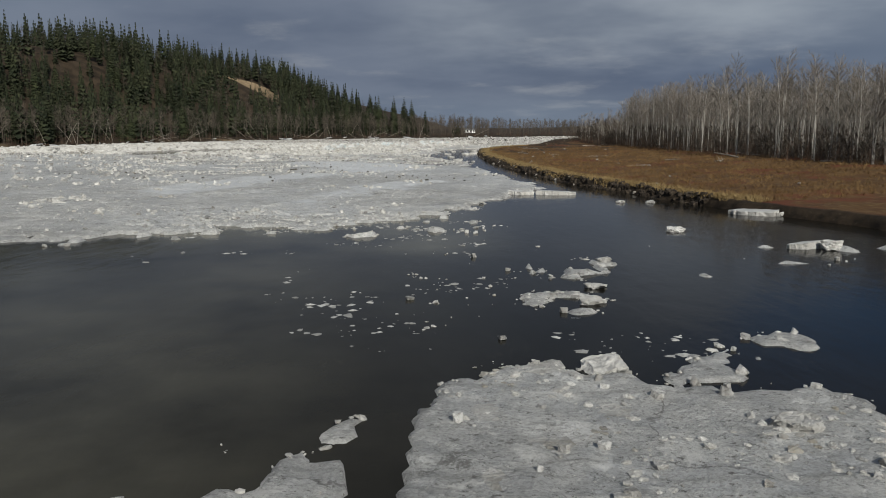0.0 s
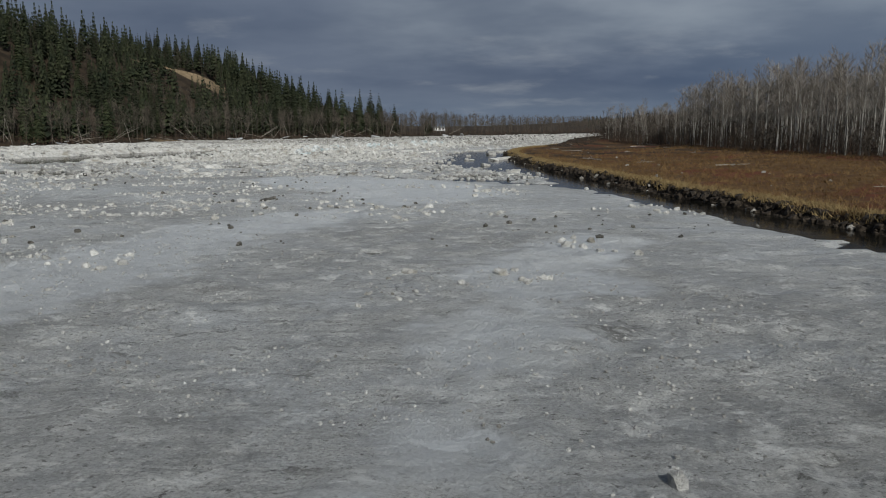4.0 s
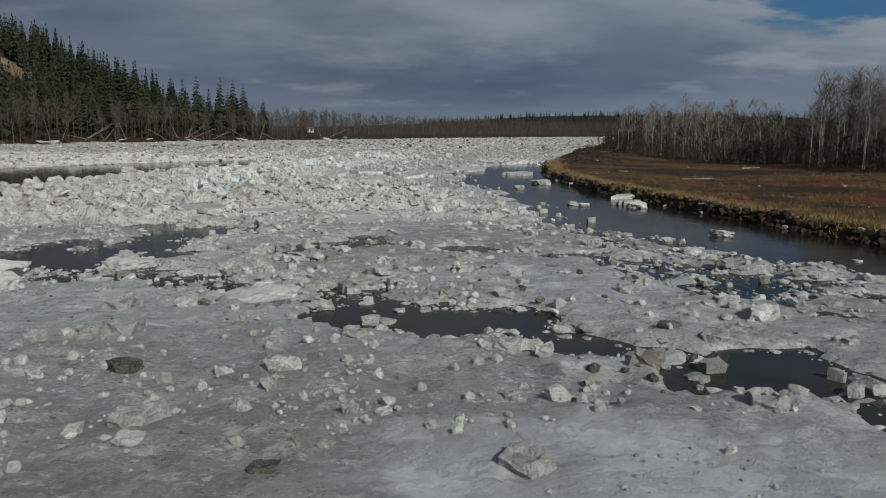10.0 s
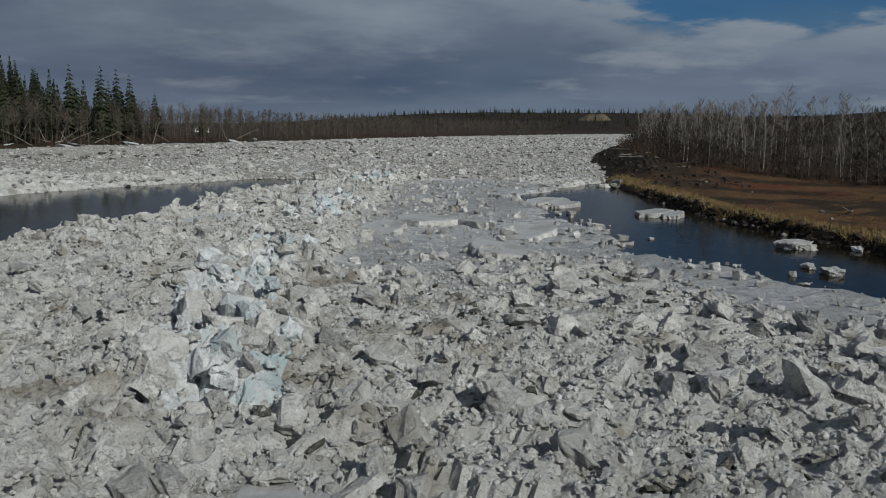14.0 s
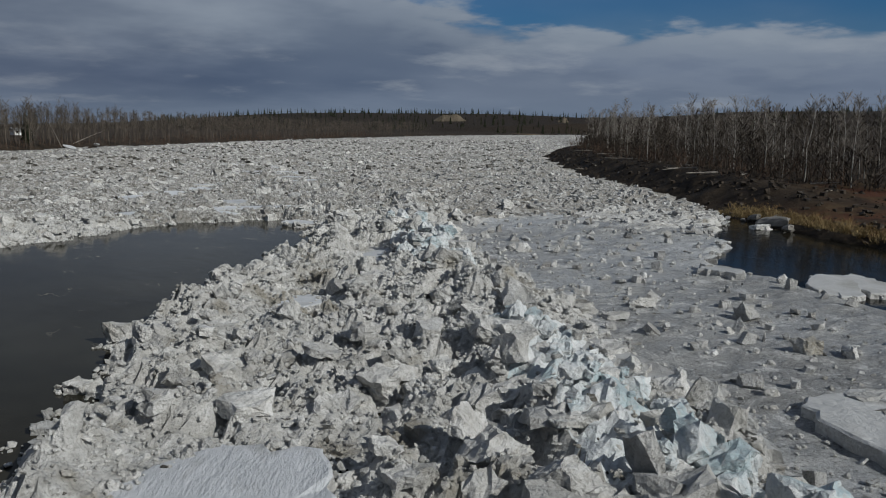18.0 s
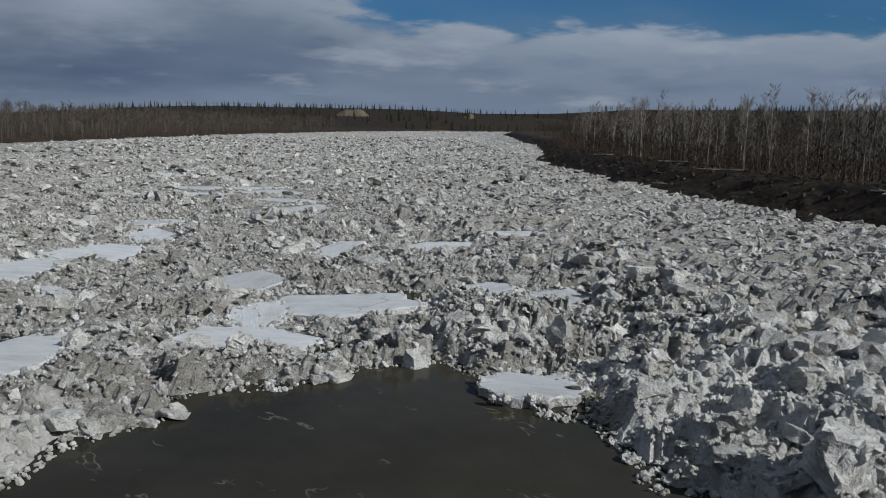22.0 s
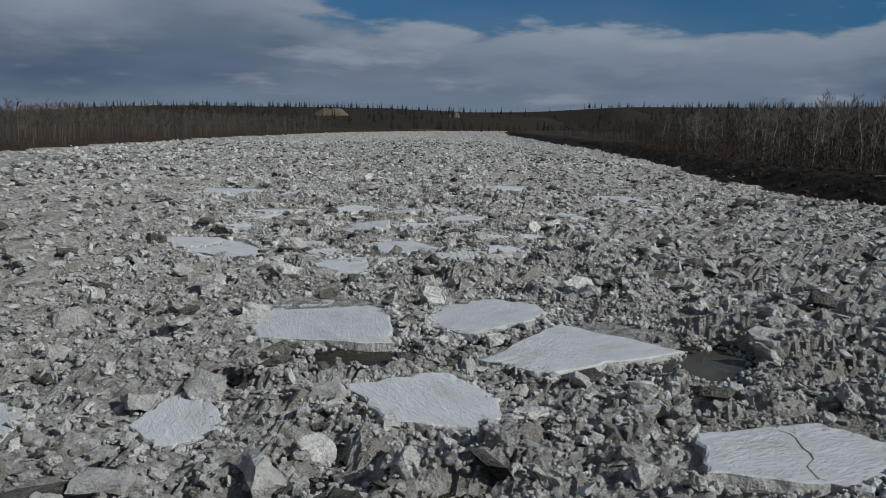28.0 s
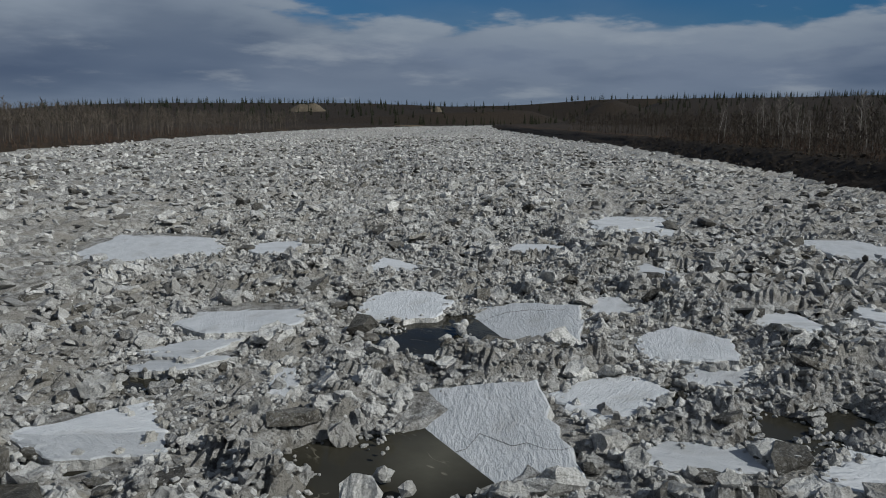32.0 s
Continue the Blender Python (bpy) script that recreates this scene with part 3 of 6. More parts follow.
def ground_height(x, y):
    dr, dl = right_bank(x, y) + 0.5 * vn(x, y, 3, 71), left_bank(x, y) + 1.5 * vn(x, y, 9, 72)
    north = smooth(222, 258, y)
    south_h = 0.62 * smooth(0, 0.7, dr) + 1.8 * smooth(0, 60, dr) + 0.10 * vn(x, y, 5, 73) * smooth(1, 4, dr) + 0.05 * vn(x, y, 1.3, 74)
    clod = np.clip(vn(x, y, 1.6, 75), 0, 1) * 0.35 + np.clip(vn(x, y, 0.7, 76), 0, 1) * 0.18
    north_h = 2.3 * smooth(0, 6.5, dr) + clod * smooth(0.3, 2, dr) * (1 - smooth(9, 14, dr)) + 0.15 * vn(x, y, 6, 77)
    right = np.where(dr > -0.2, south_h * (1 - north) + north_h * north, 0)
    hill = np.interp(x, [-140, -95, -60, -30, -5, 25], [35, 27, 13, 4, 1, 0])
    left = 1.5 * smooth(0, 7, dl) + hill * smooth(9, 85, dl) + 0.5 * vn(x, y, 8, 78) * smooth(1, 10, dl)
    land = np.maximum(np.where(dr > -0.2, right, -9), np.where(dl > -0.5, left, -9))
    h = np.where(land > -8, land, -1.6)
    r = np.hypot(x - 60, y - 330)
    bearing = np.degrees(np.arctan2(x - 60, y - 330))
    wall = (26 + 9 * smooth(48, 57, bearing)) * smooth(2, 26, bearing) * smooth(560, 1150, r) * smooth(20, 160, np.maximum(dr, dl)) + 2.5 * vn(x, y, 260, 79) * smooth(400, 900, r)
    wall = np.maximum(wall, 37 * np.exp(-((x - 754) / 62) ** 2 - ((y - 834) / 62) ** 2))
    return np.where(land > -8, h + np.maximum(wall, 0) * smooth(30, 90, np.maximum(dr, dl)), h)


# ---------- mesh helpers ----------
def mesh_of(name, verts, faces, mat, flat=True):
    me = bpy.data.meshes.new(name)
    me.from_pydata([tuple(v) for v in verts] if not isinstance(verts, np.ndarray) else verts.tolist(), [], faces)
    me.materials.append(mat)
    if not flat:
        me.polygons.foreach_set("use_smooth", [True] * len(me.polygons))
    return me


def tri_mesh(name, verts, tris, mat, flat=True):
    """A mesh from arrays of corners and triangles."""
    me = bpy.data.meshes.new(name)
    verts, tris = np.ascontiguousarray(verts, np.float32), np.ascontiguousarray(tris, np.int32)
    me.vertices.add(len(verts))
    me.vertices.foreach_set("co", verts.ravel())
    me.loops.add(tris.size)
    me.loops.foreach_set("vertex_index", tris.ravel())
    me.polygons.add(len(tris))
    me.polygons.foreach_set("loop_start", np.arange(0, tris.size, 3, dtype=np.int32))
    me.polygons.foreach_set("loop_total", np.full(len(tris), 3, np.int32))
    me.polygons.foreach_set("use_smooth", np.full(len(tris), not flat))
    me.materials.append(mat)
    me.update(calc_edges=True)
    return me


def grid_mesh(name, X, Y, Z, mat, keep=None, flat=False):
    n, m = X.shape
    idx = np.arange(n * m).reshape(n, m)
    q = np.stack([idx[:-1, :-1], idx[:-1, 1:], idx[1:, 1:], idx[1:, :-1]], -1).reshape(-1, 4)
    if keep is not None:
        q = q[keep.ravel()[q].any(1)]
    tris = np.concatenate([q[:, [0, 1, 2]], q[:, [0, 2, 3]]])
    used = np.unique(tris)
    back = np.zeros(n * m, np.int64)
    back[used] = np.arange(len(used))
    v = np.stack([X.ravel(), Y.ravel(), Z.ravel()], -1)[used]
    return tri_mesh(name, v, back[tris], mat, flat), used


def part(name, me, parent, label="", at=(0, 0, 0)):
    ob = new(name, me)
    ob.parent = parent
    ob.location = at
    return tagged(ob, label) if label else ob


def spread(templates, which, place, turn, size):
    """Many pieces joined: template meshes set down at places, turned by matrices and scaled."""
    V, T, n = [], [], 0
    for k, (tv, tt) in enumerate(templates):
        sel = np.where(which == k)[0]
        if not len(sel):
            continue
        v = np.einsum("nij,vj->nvi", turn[sel], tv) if size.ndim == 1 else np.einsum("nij,nvj->nvi", turn[sel], tv[None] * size[sel][:, None, :])
        if size.ndim == 1:
            v = v * size[sel][:, None, None]
        v = v + place[sel][:, None, :]
        t = tt[None] + (np.arange(len(sel)) * len(tv))[:, None, None] + n
        V.append(v.reshape(-1, 3))
        T.append(t.reshape(-1, 3))
        n += len(sel) * len(tv)
    return np.concatenate(V), np.concatenate(T)


def turns(rng, n, lean):
    """Random turns about z, leaning by up to that many radians."""
    a, b, c = rng.uniform(0, 2 * np.pi, n), rng.normal(0, 1, n) * lean, rng.uniform(0, 2 * np.pi, n)
    ca, sa, cb, sb, cc, sc = np.cos(a), np.sin(a), np.cos(b), np.sin(b), np.cos(c), np.sin(c)
    o, z = np.ones(n), np.zeros(n)
    A = np.stack([ca, -sa, z, sa, ca, z, z, z, o], -1).reshape(n, 3, 3)
    B = np.stack([o, z, z, z, cb, -sb, z, sb, cb], -1).reshape(n, 3, 3)
    C = np.stack([cc, -sc, z, sc, cc, z, z, z, o], -1).reshape(n, 3, 3)
    return A @ B @ C


def hull(points):
    bm = bmesh.new()
    for p in points:
        bm.verts.new(p)
    r = bmesh.ops.convex_hull(bm, input=bm.verts)
    bmesh.ops.delete(bm, geom=[g for g in r["geom_interior"] if isinstance(g, bmesh.types.BMVert)], context="VERTS")
    bmesh.ops.triangulate(bm, faces=bm.faces)
    bm.verts.index_update()
    v = np.array([tuple(q.co) for q in bm.verts])
    t = np.array([[q.index for q in f.verts] for f in bm.faces])
    bm.free()
    return v, t


def chunk(rng, slab, n):
    """A broken piece of ice sheet: an uneven many-cornered prism with knocked-off corners."""
    k = max(4, n // 2)
    wide = rng.uniform(0.55, 1.0)
    pts = []
    for z in (-1, 1):
        for i in range(k):
            a = 2 * np.pi * (i + rng.uniform(-0.3, 0.3)) / k
            r = 0.5 * rng.uniform(0.62, 1.12)
            pts.append(np.array([r * np.cos(a), r * np.sin(a) * wide, z * slab * 0.5 * rng.uniform(0.75, 1.0)]))
    return hull(pts)


def rough_prism(g, slab, cuts, amp):
    """A broken block of ice: an angular prism with chipped, melted faces."""
    k = int(g.integers(4, 7))
    wide = g.uniform(0.6, 0.95)
    bm = bmesh.new()
    for z in (-1, 1):
        for i in range(k):
            a = 2 * math.pi * (i + g.uniform(-0.28, 0.28)) / k
            r = 0.55 * g.uniform(0.8, 1.1)
            bm.verts.new((r * math.cos(a), r * math.sin(a) * wide, z * slab * 0.5 * g.uniform(0.8, 1.05)))
    bmesh.ops.convex_hull(bm, input=bm.verts)
    bmesh.ops.subdivide_edges(bm, edges=bm.edges, cuts=cuts, use_grid_fill=True)
    bmesh.ops.triangulate(bm, faces=bm.faces)
    off = Vector(g.uniform(-60, 60, 3))
    for q in bm.verts:
        q.co += noise.noise_vector(q.co * 3.0 + off) * amp + noise.noise_vector(q.co * 7.0 + off) * amp * 0.7 + noise.noise_vector(q.co * 15.0 + off) * amp * 0.5
    bm.verts.index_update()
    v = np.array([tuple(q.co) for q in bm.verts])
    t = np.array([[q.index for q in f.verts] for f in bm.faces])
    bm.free()
    return v, t


# ---------- ground and water ----------
u = np.concatenate([-np.geomspace(1600, 130, 26), np.arange(-128, -3, 3.2), np.arange(-3, 14, 0.36), np.arange(14, 40, 1.0), np.geomspace(41, 2600, 44)])
v = np.concatenate([-np.geomspace(900, 4, 18), np.arange(0, 430, 0.8), np.geomspace(431, 3000, 90)])
Yg, Ug = np.meshgrid(v, u, indexing="ij")
Xg = np.interp(np.clip(Yg, 0, 620), XR_Y, XR_X) + Ug
Zg = ground_height(Xg, Yg)
me, used = grid_mesh("ground", Xg, Yg, Zg, M_GROUND)
xg, yg = Xg.ravel()[used], Yg.ravel()[used]
dr, dl = right_bank(xg, yg), left_bank(xg, yg)
soil = np.zeros((len(used), 4), np.float32)
north = smooth(225, 262, yg + 6 * vn(xg, yg, 8, 31))
soil[:, 0] = smooth(0.3, 1.3, dr + 0.5 * vn(xg, yg, 2, 32)) * (1 - north) * (1 - smooth(0, 8, dr - tree_line(yg))) + 0.5 * smooth(8, 14, dr + 2 * vn(xg, yg, 4, 33)) * north * (1 - smooth(14, 20, dr))
soil[:, 1] = np.maximum((dr > -2) * (1 - smooth(0.4, 1.6, dr + 0.6 * vn(xg, yg, 2, 34))), north * (dr > -1) * (1 - smooth(7, 12, dr + 3 * vn(xg, yg, 5, 35))))
soil[:, 1] = np.maximum(soil[:, 1], 0.8 * smooth(0.1, 0.5, vn(xg, yg, 4, 36)) * (dr > 0) * north * (dr < 16))
torn = smooth(-0.05, 0.4, vn(xg + 0.5 * yg, yg * 0.3, 3.2, 133) + 0.5 * vn(xg, yg, 1.5, 134)) * smooth(150, 178, yg) * (dr > 3) * (dr < 32)
soil[:, 1] = np.maximum(soil[:, 1], 0.85 * torn)
soil[:, 2] = (np.hypot((xg + 96) / 9, (yg - 409) / 13) + 0.3 * vn(xg, yg, 9, 37) < 0.9) * 1.0
soil[:, 2] = np.maximum(soil[:, 2], 0.7 * smooth(0.15, 0.5, vn(xg, yg, 22, 38)) * (dl > 0.5) * (dl < 5))
for bx, by, bs in ((470, 820, 22), (690, 870, 12), (760, 800, 10)):
    soil[:, 2] = np.maximum(soil[:, 2], 0.5 * (np.hypot((xg - bx) / bs, (yg - by) / bs) + 0.4 * vn(xg, yg, 12, 39) < 0.9))
far_hill = smooth(480, 700, np.hypot(xg - 60, yg - 330)) * smooth(5, 25, np.degrees(np.arctan2(xg - 60, yg - 330)))
soil[:, 1] = np.maximum(soil[:, 1], 0.95 * far_hill)
soil[:, 3] = 1
layer = me.color_attributes.new("soil", "FLOAT_COLOR", "POINT")
layer.data.foreach_set("color", soil.ravel())
ground = tagged(new("ground", me), "river banks of dry grass, dark mud and wooded slopes", "ground", kind="structure")

# ---------- river ice ----------
LEAD = [(-2.22, 259.24), (-5.29, 250.65), (-11.25, 244.33), (-15.2, 239.94), (-18.64, 235.37), (-22.08, 227.76), (-27.4, 222.13), (-32.67, 212.96),
    (-41.12, 190.74), (-57.63, 168.59), (-72.23, 188.55), (-58.54, 220.85), (-36.61, 244.28), (-27.85, 251.44), (-17.04, 258.12),
    (-9.12, 262.72), (-3.19, 261.76)]
# wind-packed snow left on the flat ice
SNOW_BAND = [(-22.4, 135.4), (-14.9, 119.5), (-13.7, 115.6), (-11.5, 112), (-6, 109), (-1, 117), (0, 127), (-4, 133), (-8, 137), (-16, 140), (-21, 140)]
SNOW_STREAK = [(-8.3, 70), (-6.6, 76), (-4.6, 83), (-2.5, 90.5), (0.5, 96), (1.6, 92), (-1.0, 85), (-3.4, 79), (-5.4, 73), (-6.3, 69)]
DRIFT = [(-24, 78), (-18, 76), (-15, 84), (-13, 95), (-8, 104), (-10, 108), (-17, 104), (-22, 92)]
# pools within the ice: middle and half-width
POOLS = [(-26.2, 163.8, 2.2), (-24.2, 161.3, 1.4), (-8.98, 67.21, 0.41), (-8.8, 62.16, 0.64), (-6.78, 62.22, 0.5), (-5.36, 59.61, 0.55), (-10.67, 59.14, 0.55), (-4.21, 62.05, 0.46),
    (-1.68, 63.99, 0.41), (36.9, 340.3, 2.6), (29.7, 334.6, 2.3), (36.28, 333.22, 0.66), (25.34, 339.44, 0.94), (37.8, 329.37, 0.66),
    (14.61, 313.24, 1.24), (5.96, 291.81, 0.89), (8.25, 289.04, 1.09), (9.94, 286.77, 0.99), (5.83, 300.9, 0.89), (21.53, 306.43, 1.54),
    (2.05, 269.14, 1.19), (-5.42, 266.18, 0.59), (-3.95, 264.57, 0.59), (-7.7, 178.08, 0.47), (-23.27, 168.83, 2.99), (-19.59, 158.53, 0.93),
    (-17.97, 148.79, 2.02), (-29.11, 164.99, 2.05), (-11.91, 160.43, 1.48), (-15.38, 146.38, 0.82), (-15.57, 147.81, 2.29),
    (-10.41, 141.54, 2.19), (-8.12, 137.67, 1.82), (-30.46, 161.25, 4.64), (-25.9, 171.6, 1.68), (-8.75, 91.04, 0.45), (-13.54, 144.63, 1.65),
    (-5.47, 135.31, 1.36)]
FLOES = [(7.52, 38.32, 1.38), (8.45, 41.78, 0.55), (8.91, 37.91, 0.55), (8.11, 36.15, 0.74), (10.24, 44.81, 0.64), (12.69, 32.75, 0.92),
    (13.54, 41.99, 0.55), (-3.44, 55.61, 1.01), (-0.64, 53.28, 0.73), (1.23, 56.62, 0.82), (3.18, 55.59, 0.64), (4.84, 59.42, 0.73),
    (-11.85, 53.1, 0.64), (3.9, 47.58, 0.46), (2.52, 42.38, 0.46), (22.15, 49.24, 1.1)]
# snow-covered plates lying in the rubble: middle, length, width, heading
PLATES = [(37.89, 362.83, 10.98, 7.04, 70), (33.3, 346.42, 5.35, 4.22, 44), (31.6, 334.4, 6.2, 4.2, 45), (39.3, 339.6, 5.6, 4.0, 45),
    (35.15, 333.78, 3.47, 2.25, 3), (40.42, 334.69, 4.5, 3.1, 32), (62.19, 337.04, 8.16, 4.41, 48), (38.27, 344.07, 4.22, 3.38, 34),
    (33.34, 330.71, 2.82, 1.5, 121), (35.09, 328.12, 2.54, 1.22, 3), (38.56, 332.71, 2.72, 1.6, 5), (25.73, 339.74, 3.85, 2.63, 108),
    (30.64, 340.19, 3, 0.84, 51), (63.41, 350.45, 11.35, 4.78, 22), (43.15, 338.72, 3.1, 1.78, 35), (29.26, 343.51, 3.38, 1.59, 124),
    (16.3, 317.28, 7.58, 4.93, 66), (20.85, 314.07, 5.68, 3.88, 19), (20.25, 309.33, 7.07, 4.78, 2), (21.31, 333.36, 8.08, 3.95, 78)]
PLATES += [(22.72, 324.62, 5.17, 2.82, 40), (29.12, 310.74, 2.73, 1.22, 23), (28.53, 327.13, 5.17, 3.85, 20), (28.81, 323.23, 4.42, 1.22, 34),
    (13.7, 296.76, 7.18, 4.72, 174), (16.79, 301.74, 5.45, 3.31, 159), (2.89, 293.89, 5.04, 2.67, 36), (8.53, 291.32, 2.18, 1.58, 73),
    (13.5, 308.91, 4.34, 3.38, 80), (5.4, 314.32, 4.34, 1.74, 72), (8.39, 311.62, 3.29, 2.03, 64), (14.87, 287.06, 2.77, 1.29, 140),
    (10.71, 277.14, 5.18, 3.29, 6), (5.63, 278.43, 4.68, 2.39, 41), (17.85, 277.84, 5.17, 2.98, 170), (-1.48, 274.27, 4.27, 3.08, 48),
    (5.02, 267.65, 3.77, 2.38, 25), (5.88, 264.94, 4.16, 2.28, 26)]
PLATES += [(-4.11, 268.81, 4.06, 1.98, 58), (-8.24, 275.95, 3.18, 0.99, 80),
    (1.22, 289.94, 9.42, 2.58, 65), (-24.16, 179.92, 7.16, 3.77, 89),
    (-23.2, 174.42, 3, 1.5, 36), (-19.54, 173.31, 2.9, 2.34, 42), (-13.73, 175.95, 2.16, 0.84, 79), (-14.4, 172.16, 4.77, 3.09, 47)]
PLATES += [(25.84, 340.42, 3.19, 2.91, -43), (21.2, 335.89, 3.29, 4.6, -45), (35.05, 327.33, 3.01, 2.35, -44), (27.84, 322.71, 2.26, 2.35, -45),
    (31.58, 322.93, 1.6, 2.26, -45), (25.39, 324.69, 1.03, 1.32, -45), (41.05, 328.97, 1.22, 1.78, -42), (36.54, 325.14, 1.41, 1.97, -42),
    (48.02, 331.5, 2.16, 3.1, -43), (58.91, 330.94, 2.06, 2.91, -43), (30.2, 344.17, 3.1, 2.35, -44), (24.55, 328.68, 1.5, 1.69, -45),
    (23.09, 327.77, 0.66, 0.94, -45), (31.66, 321.87, 0.75, 1.13, -45), (45.01, 326.56, 1.6, 2.25, -45)]
PLATES += [(28.3, 323.1, 2.2, 2.9, -45), (31.5, 322.7, 2.2, 3.3, -45), (36.3, 325.0, 1.4, 3.4, -45), (43.0, 326.1, 2.2, 3.0, -45), (56.2, 330.1, 2.4, 4.0, -45),
    (24.4, 326.1, 1.5, 1.9, -45), (25.7, 331.5, 1.3, 1.4, -45), (47.2, 330.6, 2.5, 4.2, -45), (45.2, 333.6, 2.1, 3.0, -45), (50.9, 348.1, 3.0, 5.0, -45),
    (61.6, 349.0, 5.1, 7.0, -45), (49.7, 341.0, 1.8, 4.6, -45), (42.4, 357.8, 3.1, 5.0, -45), (42.8, 349.7, 2.4, 3.8, -45), (-1.0, 268.6, 6.0, 4.4, -42),
    (-5.6, 266.4, 4.4, 2.7, -42), (-8.0, 281.6, 2.9, 7.0, -42), (-11.2, 269.0, 2.7, 4.6, -42), (-2.4, 258.6, 2.6, 2.0, -42),
    (-4.0, 283.9, 4.2, 5.0, -44), (-5.2, 244.2, 1.7, 8.5, -36), (-12.3, 236.4, 1.7, 3.0, -36)]
# two of them dip into open water: their tilt about length and width
TIPPED = {(31.6, 334.4): (-8, -4), (39.3, 339.6): (-7, -2)}
PLATES += [(-20.6, 221.6, 7.5, 4.2, 58), (-9.5, 176.6, 6.5, 2.6, 12), (-16.2, 175.6, 5.0, 2.8, -8), (-19.6, 177.6, 4.2, 3.0, 20), (-22.4, 173.6, 5.0, 3.2, 4), (-11.5, 173.4, 4.5, 1.6, -6)]
RIDGE_Y = [163.47, 174.65, 196.88, 206.99, 219.22, 229.41, 241.58, 254.75, 281.91]
RIDGE_X = [-25.84, -24.99, -22.68, -17.61, -13.75, -8.69, -3.94, 2.67, 23.69]


def plate_cover(x, y, grow=0.0):
    out = np.zeros(np.shape(x), bool)
    for cx, cy, l, w, a in PLATES:
        c, s = math.cos(radians(a)), math.sin(radians(a))
        p, q = (x - cx) * c + (y - cy) * s, -(x - cx) * s + (y - cy) * c
        out |= (np.abs(p / (l / 2 + grow)) ** 2.6 + np.abs(q / (w / 2 + grow)) ** 2.6) < 1
    return out


def plate_near(x, y):
    """1 on a plate, falling to 0 over the metre round it."""
    out = np.zeros(np.shape(x))
    for cx, cy, l, w, a in PLATES:
        c, s = math.cos(radians(a)), math.sin(radians(a))
        p, q = np.abs((x - cx) * c + (y - cy) * s), np.abs(-(x - cx) * s + (y - cy) * c)
        out = np.maximum(out, smooth(1.1, 0.1, np.maximum(p - l / 2 * 0.9, q - w / 2 * 0.9)))
    return out


def FRONT(x, y):
    """The foot of the low broken wall in which the jam begins."""
    return 170.6 - 0.05 * (x + 15) + 0.5 * vn(x, y, 3.5, 131) + 0.22 * vn(x, y, 0.9, 132)


